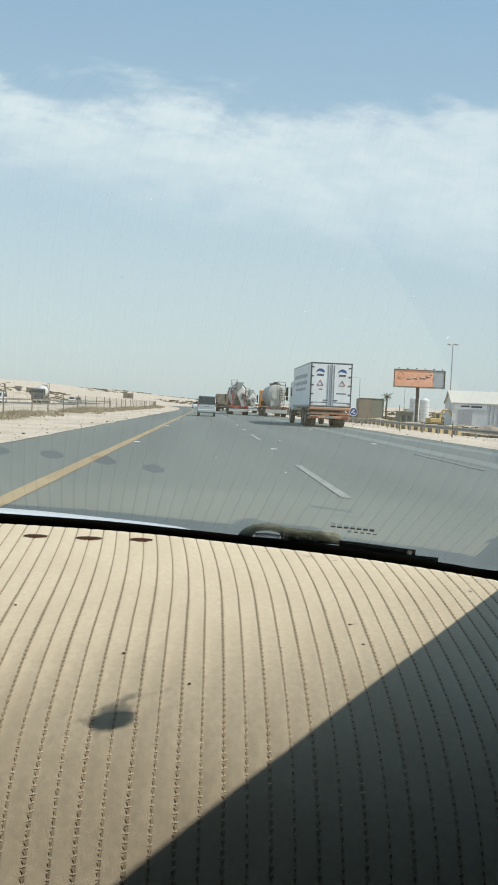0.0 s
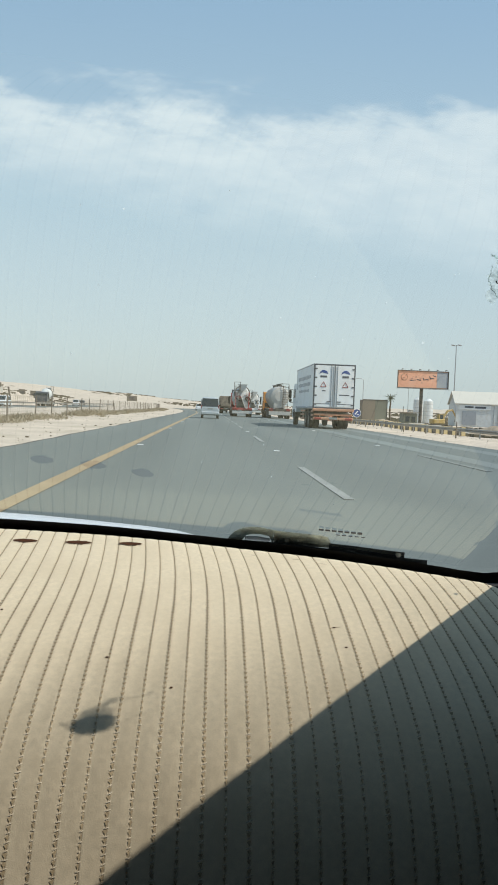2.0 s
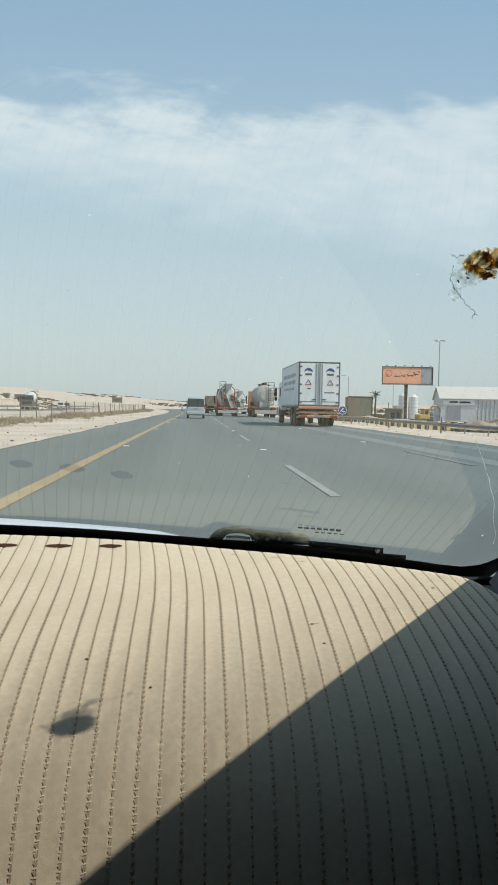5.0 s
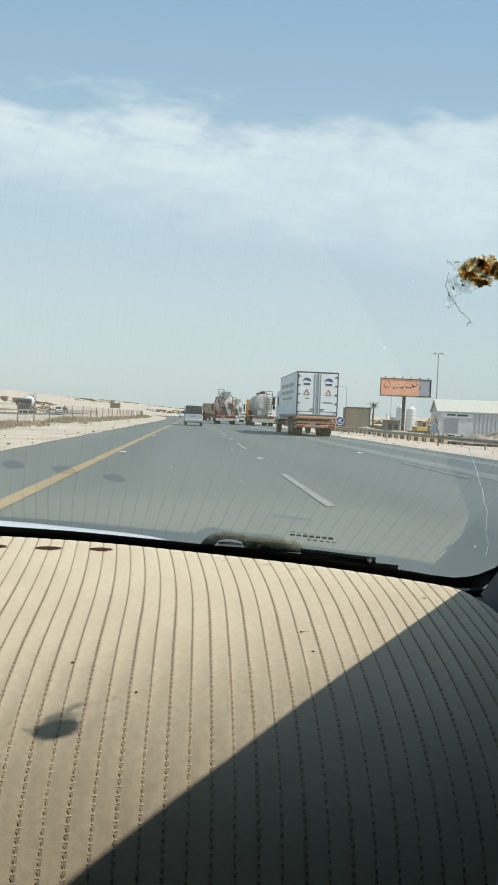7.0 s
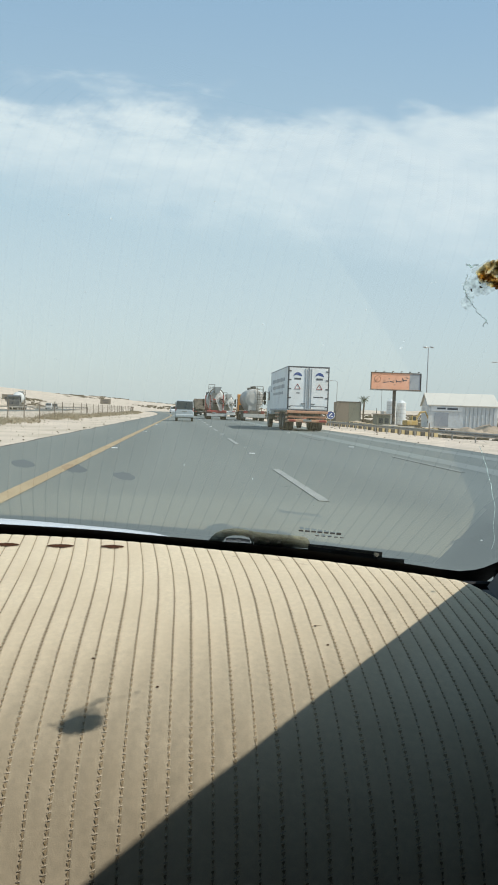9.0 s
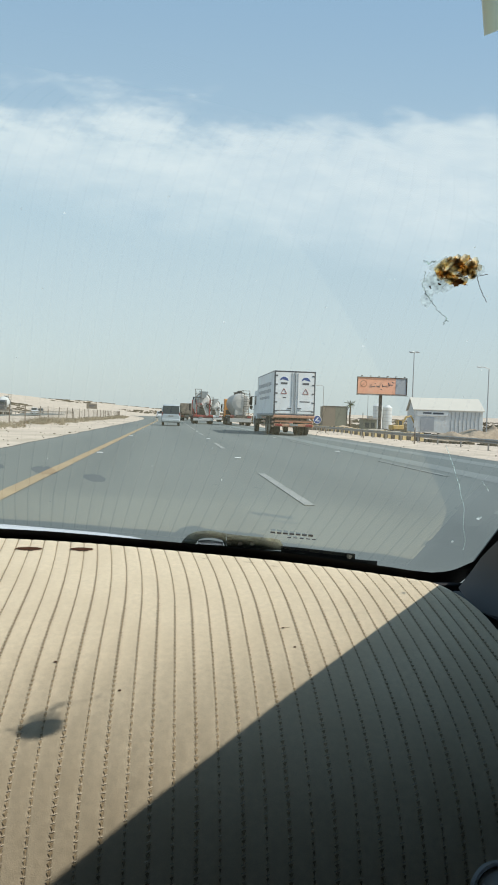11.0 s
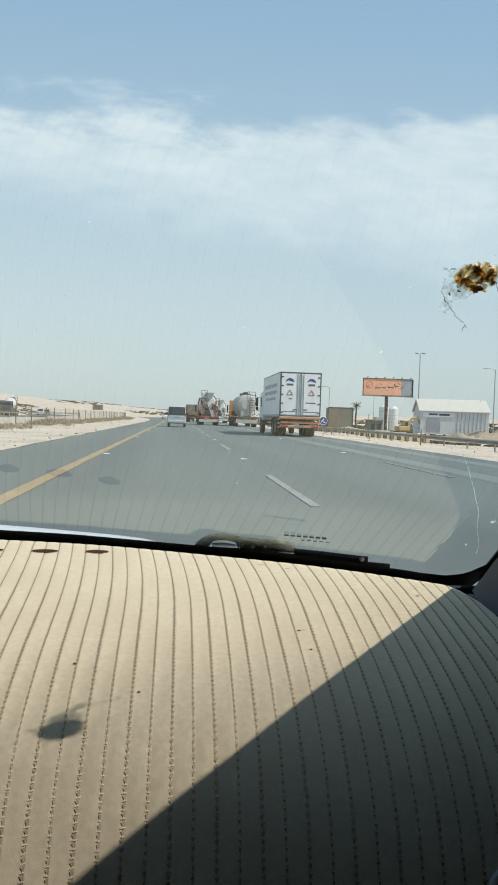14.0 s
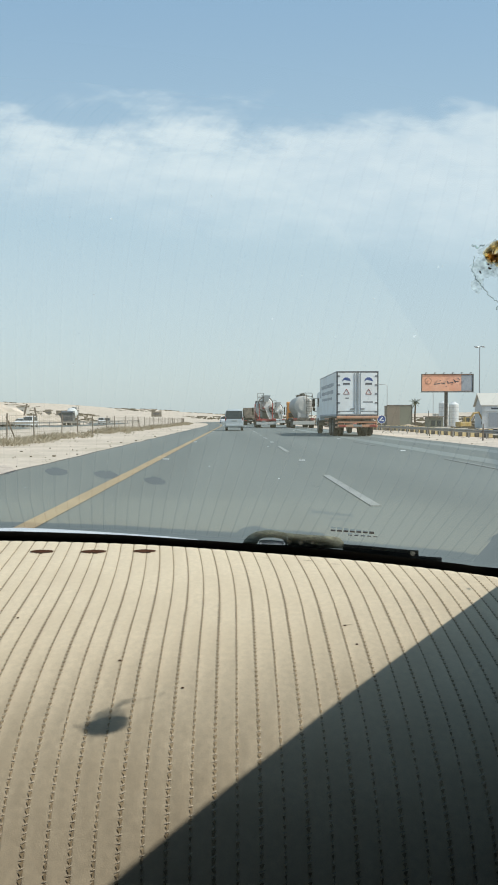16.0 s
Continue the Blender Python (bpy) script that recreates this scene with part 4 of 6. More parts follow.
part("arm", plate(bar_top, [(u, w - 0.0080) for u, w in bar_top], 0.02, 0.010), M_BLACK, wiper, "black wiper arm")
foot_line = [(-0.06, -0.1740), (0.02, -0.1790), (0.0822, -0.1815), (0.1600, -0.1885), (0.2300, -0.1950), (0.2672, -0.1985), (0.30, -0.2010)]
part("blade", plate(foot_line, [(u, w - 0.0075) for u, w in foot_line], 0.012, 0.008), M_BLACK, wiper)
for u, w, r in ((0.2580, -0.1950, 0.0034), (0.1010, -0.1790, 0.0032), (0.0850, -0.1775, 0.0038), (0.1180, -0.1790, 0.0026)):
    c = wiper_at @ ahead_of(u, w, 0.016)
    part("bolt", Geo().cyl(tuple(c), tuple(c + Vector((0, -0.004, 0.0015))), r, n=12).cyl(tuple(c + Vector((0, -0.004, 0.0015))), tuple(c + Vector((0, -0.006, 0.002))), r * 0.55, n=12), M_CHASSIS, wiper, "small round bolt cap")


# ---- vehicles ----
def wheel(parent, x, y, r, w, name="wheel", dish=0.06):
    """Wheel with tyre and rim; x is its outer face, towards that side."""
    s = 1 if x > 0 else -1
    turn = pose(x, y, r, 0, 90 * s, 0)
    wh = thing(name, "", "")
    wh.parent = parent
    wh.matrix_basis = turn
    tyre = Geo().lathe([(r * 0.55, -w), (r * 0.93, -w), (r, -w * 0.86), (r, -w * 0.14), (r * 0.95, 0.0), (r * 0.60, 0.0), (r * 0.55, -0.03), (r * 0.55, -w)], 26)
    rim = Geo().lathe([(0.0, -dish * 0.4), (r * 0.18, -dish * 0.4), (r * 0.20, -dish), (r * 0.46, -dish), (r * 0.52, -0.01), (r * 0.57, -0.008), (r * 0.57, -w * 0.9), (0.001, -w * 0.9)], 20)
    part("tyre", tyre, M_TYRE, wh)
    part("rim", rim, M_RIM, wh)
    return wh


def axle(parent, y, r=0.52, half=1.22, w=0.30, twin=False):
    for s in (-1, 1):
        wheel(parent, s * half, y, r, w)
        if twin:
            wheel(parent, s * (half - w - 0.03), y, r, w)


def cab(parent, y0, paint, high=2.95, length=2.2, roof_dark=None):
    """A forward-control lorry cab whose back wall is at y0."""
    prof = [(0, 0.95), (0, high - 0.10), (0.12, high), (length * 0.55, high + 0.04), (length - 0.35, high - 0.10), (length - 0.16, high - 0.5), (length, 1.65), (length + 0.03, 0.55), (length - 0.7, 0.55), (length - 0.75, 0.95)]
    g = Geo().prism([(y + y0, z) for y, z in prof], -1.2, 1.2)
    c = part("cab", g, paint, parent, smooth=25)
    for k in range(4):
        part("panel_rib", Geo().box((0, y0 - 0.02, 1.5 + 0.28 * k), (1.5 - 0.1 * k, 0.04, 0.07), 0.015), paint, c)
    for s in (-1, 1):
        part("side_glass", Geo().prism([(y0 + 0.75, 1.95), (y0 + 0.75, high - 0.35), (y0 + length - 0.42, high - 0.40), (y0 + length - 0.18, 1.95)], s * 1.2 - 0.012, s * 1.2 + 0.012), M_GLASSDARK, c)
        mirror = part("mirror", Geo().box((s * 1.42, y0 + length - 0.05, 2.25), (0.20, 0.12, 0.62), 0.04).box((s * 1.40, y0 + length - 0.05, 1.78), (0.20, 0.12, 0.26), 0.04), M_BLACK, c, "black wing mirror")
        part("mirror_arm", Geo().tube([(s * 1.2, y0 + length - 0.2, 2.55), (s * 1.42, y0 + length - 0.05, 2.6), (s * 1.42, y0 + length - 0.05, 1.62), (s * 1.2, y0 + length - 0.2, 1.6)], 0.02, 6), M_BLACK, mirror)
        part("step", Geo().box((s * 1.12, y0 + length - 0.55, 0.55), (0.2, 0.5, 0.06), 0.02).box((s * 1.12, y0 + length - 0.55, 0.85), (0.2, 0.5, 0.05), 0.02), M_CHASSIS, c)
    part("windscreen", Geo().box((0, y0 + length - 0.13, 2.2), (2.1, 0.05, 0.85), 0.02, pose(0, 0, 0)), M_GLASSDARK, c)
    if roof_dark:
        part("wind_deflector", Geo().prism([(y0 + 0.05, high + 0.02), (y0 + 0.05, high + 0.42), (y0 + 0.25, high + 0.44), (y0 + 1.5, high + 0.08)], -1.12, 1.12), roof_dark, c)
    return c


def chassis(parent, y0, y1, z=0.95):
    g = Geo()
    for s in (-1, 1):
        g.box((s * 0.42, (y0 + y1) / 2, z), (0.09, y1 - y0, 0.26), 0.02)
    for k in range(5):
        g.box((0, y0 + 0.3 + k * (y1 - y0 - 0.6) / 4, z), (0.8, 0.1, 0.18), 0.02)
    part("chassis", g, M_CHASSIS, parent, "dusty dark chassis frame")


def tail(parent, y, z=0.78, stripe=M_ORSTRIPE, plates=True):
    bar = part("bumper", Geo().box((0, y, z), (2.4, 0.12, 0.16), 0.03), stripe, parent, "striped rear bumper bar")
    for s in (-1, 1):
        part("tail_lamp", Geo().box((s * 0.92, y - 0.05, z), (0.42, 0.06, 0.13), 0.02), M_REDLAMP, bar, "red tail lamp")
    if plates:
        part("plate_bar", Geo().box((0, y - 0.07, z + 0.02), (0.5, 0.012, 0.12), 0.003), M_LINE, bar)


def mudguard(parent, y, half=1.23, r=0.62):
    g = Geo()
    for s in (-1, 1):
        pts = [(y + r * math.cos(a), 0.5 + r * math.sin(a)) for a in np.linspace(0.15, math.pi - 0.15, 9)]
        for (ya, za), (yb, zb) in zip(pts[:-1], pts[1:]):
            x0, x1 = sorted((s * (half - 0.58), s * half))
            vs = [(x0, ya, za), (x1, ya, za), (x1, yb, zb), (x0, yb, zb)]
            vs += [(a, b, c + 0.03) for a, b, c in vs]
            g.add(vs, [(0, 1, 2, 3), (7, 6, 5, 4), (0, 4, 5, 1), (1, 5, 6, 2), (2, 6, 7, 3), (3, 7, 4, 0)])
    part("mudguard", g, M_CHASSIS, parent)


def box_lorry(m):
    t = thing("box_lorry", "white box lorry with closed rear doors and orange bumper", "lorry", m)
    L, z0, z1 = 8.4, 1.22, 3.88
    body_ = part("cargo_box", Geo().box((0, L / 2, (z0 + z1) / 2), (2.5, L, z1 - z0), 0.03), M_WHITEPAINT, t)
    part("rear_frame", Geo().box((-1.22, -0.02, (z0 + z1) / 2), (0.07, 0.05, z1 - z0), 0.01).box((1.22, -0.02, (z0 + z1) / 2), (0.07, 0.05, z1 - z0), 0.01).box((0, -0.02, z1 - 0.04), (2.37, 0.05, 0.08), 0.01).box((0, -0.02, z0 + 0.03), (2.37, 0.05, 0.06), 0.01), M_INK, body_, "dark rear door frame")
    for s in (-1, 1):
        d = part("rear_door", Geo().box((s * 0.60, -0.035, (z0 + z1) / 2), (1.14, 0.05, z1 - z0 - 0.2), 0.012), M_WHITEPAINT, t, "white closed rear door")
        for dx_ in (0.42, 0.55):
            part("lock_rod", Geo().cyl((s * (0.60 - dx_), -0.08, z0 + 0.12), (s * (0.60 - dx_), -0.08, z1 - 0.12), 0.022, n=8), M_GREYPRINT, d, "grey lock rod")
        for k in range(5):
            part("hinge", Geo().box((s * 1.12, -0.07, z0 + 0.25 + k * 0.53), (0.16, 0.03, 0.07), 0.01), M_INK, d)
        part("handle", Geo().box((s * 0.30, -0.09, z0 + 0.42), (0.26, 0.04, 0.05), 0.01), M_INK, d)
        part("emblem", Geo().cyl((s * 0.66, -0.058, 3.30), (s * 0.66, -0.064, 3.30), 0.25, n=26), M_WHITEPAINT, d)
        part("emblem_shape", Geo().prism([(-0.27, 0.0), (-0.2, 0.15), (-0.06, 0.23), (0.08, 0.23), (0.2, 0.15), (0.27, 0.0), (0.1, 0.09), (-0.05, 0.05)], -0.004, 0.004, pose(s * 0.66, -0.068, 3.28, 0, 0, 90)), M_BLUE, d, "dark blue curved shape")
        part("emblem_bar", Geo().box((s * 0.66, -0.068, 3.13), (0.40, 0.006, 0.11), 0), M_INK, d)
        tri = Geo()
        for a in range(3):
            a0, a1 = math.pi / 2 + a * 2 * math.pi / 3, math.pi / 2 + (a + 1) * 2 * math.pi / 3
            tri.tube([(s * 0.66 + 0.2 * math.cos(a0), -0.066, 2.62 + 0.2 * math.sin(a0)), (s * 0.66 + 0.2 * math.cos(a1), -0.066, 2.62 + 0.2 * math.sin(a1))], 0.018, 6)
        part("warning_triangle", tri, M_REDLAMP, d, "dark red warning triangle sticker")
        part("print_bar", Geo().box((s * 0.62, -0.063, 2.05 if s > 0 else 2.28), (0.6 if s > 0 else 0.2, 0.006, 0.06), 0), M_INK, d)
        part("sill_dots", Geo().box((s * 0.62, -0.063, 1.50), (0.9, 0.006, 0.035), 0), M_INK, d)
    part("rear_sill", Geo().box((0, -0.03, z0 - 0.08), (2.5, 0.16, 0.16), 0.03), M_ORSTRIPE, t, "orange striped rear sill")
    for s in (-1, 1):
        part("bottom_rail", Geo().box((s * 1.235, L / 2, z0 + 0.05), (0.05, L, 0.12), 0.01), M_GREYPRINT, t)
        part("top_rail", Geo().box((s * 1.235, L / 2, z1 - 0.03), (0.05, L, 0.07), 0.01), M_GREYPRINT, t)
        for k, (zz, yy, ll, hh) in enumerate(((3.15, 4.3, 6.2, 0.26), (2.72, 4.3, 6.0, 0.24), (2.32, 4.4, 5.0, 0.18))):
            for j in range(9):
                part("side_print", Geo().box((s * 1.253, yy - ll / 2 + (j + 0.5) * ll / 9, zz), (0.006, ll / 9 - 0.14, hh * (0.75 + 0.25 * ((j * 7 + k) % 3) / 2)), 0), M_GREYPRINT, t)
        part("side_emblem", Geo().prism([(7.75, 2.5), (7.95, 3.2), (8.15, 2.5)], s * 1.25 - 0.004, s * 1.25 + 0.006), M_GREYPRINT, t)
        for k, zz in enumerate((0.55, 0.80, 1.05)):
            part("side_guard", Geo().box((s * 1.18, 4.9, zz), (0.05, 2.3, 0.11), 0.015), M_ORSTRIPE, t, "orange and white side guard rail")
            part("side_guard", Geo().box((s * 1.18, 0.55, zz), (0.05, 0.8, 0.11), 0.015), M_ORSTRIPE, t, "orange and white side guard rail")
    chassis(t, 0.0, L + 1.8)
    cab(t, L + 0.25, M_WHITEPAINT, 2.95)
    axle(t, 1.9, twin=True)
    axle(t, 3.2, twin=True)
    axle(t, L + 1.35)
    mudguard(t, 1.9)
    mudguard(t, 3.2)
    mudguard(t, L + 1.35)
    tail(t, -0.05, 0.62)
    part("under_bar", Geo().box((0, 0.02, 0.86), (2.3, 0.1, 0.13), 0.02), M_ORSTRIPE, t, "orange striped underrun bar")
    return t


def ladder(parent, pts_a, pts_b, rungs, r=0.02, material=None):
    g = Geo()
    g.tube(pts_a, r, 6)
    g.tube(pts_b, r, 6)
    a0, a1, b0, b1 = Vector(pts_a[0]), Vector(pts_a[-1]), Vector(pts_b[0]), Vector(pts_b[-1])
    for k in range(rungs):
        f = (k + 0.5) / rungs
        g.tube([tuple(a0.lerp(a1, f)), tuple(b0.lerp(b1, f))], r * 0.8, 6)
    return part("ladder", g, material or M_TANK, parent, "dusty steel ladder")


def tanker(m):
    t = thing("cement_tanker", "orange lorry cab pulling a dusty grey cement tanker trailer", "tanker lorry", m)
    zc, r = 2.55, 1.18
    tank = Geo()
    # two barrels that sag to outlet cones in the middle
    n = 26
    stations = [(0.30, 0.55, 0.0), (0.42, 1.0, 0.0), (0.6, 1.12, 0.0), (1.6, r, 0.10), (2.6, r, 0.75), (3.4, r, 1.10), (4.2, r * 0.97, 0.75), (4.7, r * 0.93, 0.35), (5.2, r * 0.97, 0.75), (6.0, r, 1.10), (6.9, r, 0.55), (7.7, 1.12, 0.05), (7.95, 0.95, 0.0), (8.05, 0.5, 0.0)]
    verts = []
    for y, rad, sag in stations:
        for i in range(n):
            a = 2 * math.pi * i / n
            x, z = rad * math.cos(a), rad * math.sin(a)
            if z < 0:
                z *= 1 + sag * 0.75 * (1 - (x / rad) ** 2) ** 0.5
                x *= 1 - sag * 0.45 * (-math.sin(a))
            verts.append((x, y, zc + z))
    faces = [(j * n + i, j * n + (i + 1) % n, (j + 1) * n + (i + 1) % n, (j + 1) * n + i) for j in range(len(stations) - 1) for i in range(n)]
    faces += [tuple(range(n)), tuple(range((len(stations) - 1) * n, len(stations) * n))[::-1]]
    tank.add(verts, faces)
    tk = part("tank", tank, M_TANK, t, "dusty grey steel tank", smooth=40)
    for y in (1.5, 6.4):
        hatch = part("hatch", Geo().cyl((0, y, zc + r - 0.05), (0, y, zc + r + 0.18), 0.32, n=18).cyl((0, y, zc + r + 0.18), (0, y, zc + r + 0.26), 0.24, n=14), M_CHASSIS, tk, "dark hatch lid")
        part("hatch_clamp", Geo().tube([(-0.4, y, zc + r + 0.2), (0.4, y, zc + r + 0.34)], 0.03, 6), M_CHASSIS, hatch)
    part("catwalk", Geo().box((0.55, 4.0, zc + r + 0.02), (0.5, 5.5, 0.04), 0.01), M_TANK, tk)
    part("rear_skirt", Geo().box((0, 0.75, 1.45), (1.3, 0.7, 1.1), 0.05), M_TANK, t)
    ladder(t, [(0.25, 0.15, 0.95), (0.35, 0.18, 2.4), (0.35, 0.22, 3.75)], [(0.85, 0.15, 0.95), (0.95, 0.18, 2.4), (0.95, 0.22, 3.75)], 10, 0.03, M_CHASSIS)
    part("ladder_hoop", Geo().tube([(0.3, 0.2, 3.7), (0.3, 0.5, 4.0), (1.0, 0.5, 4.0), (1.0, 0.2, 3.7), (1.05, -0.1, 3.1), (0.95, 0.05, 2.5)], 0.03, 6), M_CHASSIS, t)
    part("rear_board", Geo().box((0, -0.05, 0.62), (2.45, 0.1, 0.42), 0.02), M_TANK, t, "pale steel rear guard board")
    bar = part("lamp_bar", Geo().box((0, -0.02, 1.02), (2.45, 0.12, 0.22), 0.02), M_CHASSIS, t)
    for s in (-1, 1):
        for k in range(2):
            part("tail_lamp", Geo().box((s * 0.98, -0.09, 0.95 + 0.15 * k), (0.46, 0.04, 0.10), 0.01), M_REDLAMP, bar, "red tail lamp")
        part("side_rail", Geo().box((s * 1.18, 4.9, 1.15), (0.06, 3.0, 0.09), 0.01).box((s * 1.18, 4.9, 0.85), (0.06, 3.0, 0.09), 0.01), M_TANK, t)
        part("side_fender", Geo().box((s * 1.12, 1.9, 1.14), (0.3, 3.9, 0.07), 0.02), M_TANK, t)
    chassis(t, 0.1, 11.4, 1.12)
    part("compressor", Geo().box((-0.7, 8.3, 1.55), (0.8, 0.7, 0.6), 0.05), M_CHASSIS, t)
    cab(t, 9.1, M_ORANGE, 3.2)
    for y in (0.9, 2.15, 3.4):
        axle(t, y, r=0.54)
    axle(t, 7.6, r=0.52, twin=True)
    axle(t, 10.4, r=0.52)
    mudguard(t, 7.6)
    mudguard(t, 10.4)
    return t


def mixer(m, paint, drum_mat, label, high=2.95, deflector=None):
    t = thing("concrete_mixer", label, "mixer lorry", m)
    axis = Vector((0, 3.35, 2.55))
    turn = Matrix.Translation(axis) @ pose(0, 0, 0, 90 - 12, 0, 0)          # drum axis rises to the rear
    prof = [(0.0, -2.75), (0.75, -2.75), (0.95, -2.6), (1.02, -2.2), (1.20, -0.9), (1.19, 0.2), (0.72, 2.1), (0.62, 2.35), (0.58, 2.4), (0.0, 2.4)]
    drum = part("drum", Geo().lathe(prof, 36, turn), drum_mat, t, "large pale mixing drum", smooth=40)
    ring = Geo().lathe([(0.90, 1.35), (1.0, 1.35), (1.0, 1.5), (0.88, 1.5)], 32, turn)
    part("drum_ring", ring, M_CHASSIS, drum)
    part("hopper", Geo().add([(-0.55, 0.15, 3.95), (0.55, 0.15, 3.95), (0.55, 1.05, 3.95), (-0.55, 1.05, 3.95), (-0.25, 0.35, 3.2), (0.25, 0.35, 3.2), (0.25, 0.8, 3.2), (-0.25, 0.8, 3.2)], [(0, 1, 5, 4), (1, 2, 6, 5), (2, 3, 7, 6), (3, 0, 4, 7)]), drum_mat, t)
    part("support", Geo().prism([(0.4, 1.1), (1.4, 1.1), (0.9, 3.0), (0.6, 3.0)], -0.85, -0.75).prism([(0.4, 1.1), (1.4, 1.1), (0.9, 3.0), (0.6, 3.0)], 0.75, 0.85).box((0, 0.7, 2.4), (1.6, 0.12, 0.12), 0.02), paint, t)
    chute = Geo()
    for k in range(6):
        a0, a1 = math.pi + k * math.pi / 6, math.pi + (k + 1) * math.pi / 6
        chute.add([(0.28 * math.cos(a0), 0.35, 2.75 + 0.28 * math.sin(a0)), (0.28 * math.cos(a1), 0.35, 2.75 + 0.28 * math.sin(a1)), (0.5 + 0.24 * math.cos(a1), -0.15, 1.25 + 0.24 * math.sin(a1)), (0.5 + 0.24 * math.cos(a0), -0.15, 1.25 + 0.24 * math.sin(a0))], [(0, 1, 2, 3), (3, 2, 1, 0)])
    part("chute", chute, drum_mat, t)
    hose = Geo().tube([(0.62 + 0.26 * math.cos(a), 0.1, 2.2 + 0.26 * math.sin(a)) for a in np.linspace(0, 2 * math.pi, 18)], 0.05, 6)
    part("hose_reel", hose, M_BLACK, t, "coiled black hose")
    ladder(t, [(-0.95, 0.45, 1.3), (-0.85, 0.35, 4.0)], [(-0.55, 0.45, 1.3), (-0.45, 0.35, 4.0)], 9, 0.025, M_TANK)
    part("platform_rail", Geo().tube([(-1.0, 0.9, 3.2), (-1.0, 0.9, 4.2), (-1.0, 0.15, 4.2), (-0.3, 0.15, 4.2), (-0.3, 0.15, 3.2)], 0.03, 6).tube([(-1.0, 0.9, 3.7), (-1.0, 0.15, 3.7), (-0.3, 0.15, 3.7)], 0.025, 6).box((-0.65, 0.5, 3.2), (0.75, 0.8, 0.05), 0.01), M_CHASSIS, t)
    part("water_tank", Geo().cyl((-0.9, 6.35, 1.75), (0.9, 6.35, 1.75), 0.32, n=20), drum_mat, t)
    part("exhaust", Geo().tube([(-1.08, 6.62, 1.2), (-1.08, 6.62, 2.7), (-1.08, 6.75, 2.85), (-1.08, 7.1, 2.85)], 0.05, 10), M_CHASSIS, t)
    part("beacon", Geo().cyl((0.4, 7.4, high + 0.03), (0.4, 7.4, high + 0.22), 0.08, n=12), M_ORSTRIPE, t)
    part("bumper", Geo().box((0, 0.0, 0.95), (2.4, 0.14, 0.28), 0.03), paint, t)
    part("rear_apron", Geo().box((0, -0.02, 0.55), (2.4, 0.05, 0.34), 0.02), drum_mat, t)
    for s in (-1, 1):
        part("tail_lamp", Geo().box((s * 0.9, -0.09, 0.98), (0.5, 0.04, 0.16), 0.02), M_REDLAMP, t, "red tail lamp")
        part("side_box", Geo().box((s * 1.08, 4.5, 0.9), (0.28, 1.2, 0.42), 0.03), paint, t)
        part("reflector", Geo().box((s * 1.225, 4.5, 0.75), (0.012, 1.1, 0.10), 0), M_REDLAMP, t)
    part("plate_bar", Geo().box((-0.3, -0.08, 0.8), (0.5, 0.012, 0.12), 0), M_LINE, t)
    chassis(t, 0.1, 8.6, 1.05)
    cab(t, 6.75, paint, high, 2.2, deflector)
    for y in (1.25, 2.6):
        axle(t, y, twin=True)
        mudguard(t, y)
    for y in (5.5, 7.9):
        axle(t, y)
        mudguard(t, y)
    return t


def tipper(m):
    t = thing("tipper_lorry", "dusty brown tipper lorry with high sides", "tipper lorry", m)
    g = Geo().box((-1.18, 3.0, 2.0), (0.08, 5.8, 1.5), 0.02).box((1.18, 3.0, 2.0), (0.08, 5.8, 1.5), 0.02).box((0, 0.1, 1.95), (2.3, 0.08, 1.4), 0.02).box((0, 5.85, 2.2), (2.3, 0.08, 1.9), 0.02).box((0, 3.0, 1.28), (2.4, 5.8, 0.1), 0.02)
    b = part("tipper_body", g, M_BROWN, t)
    for s in (-1, 1):
        for k in range(6):
            part("stake", Geo().box((s * 1.24, 0.5 + k * 1.0, 2.05), (0.06, 0.1, 1.6), 0.01), M_BROWN, b)
    chassis(t, 0.1, 8.0)
    cab(t, 6.2, M_BROWN, 2.8)
    axle(t, 1.2, twin=True)
    axle(t, 2.5, twin=True)
    axle(t, 7.3)
    tail(t, 0.0, 0.8, M_CHASSIS)
    return t


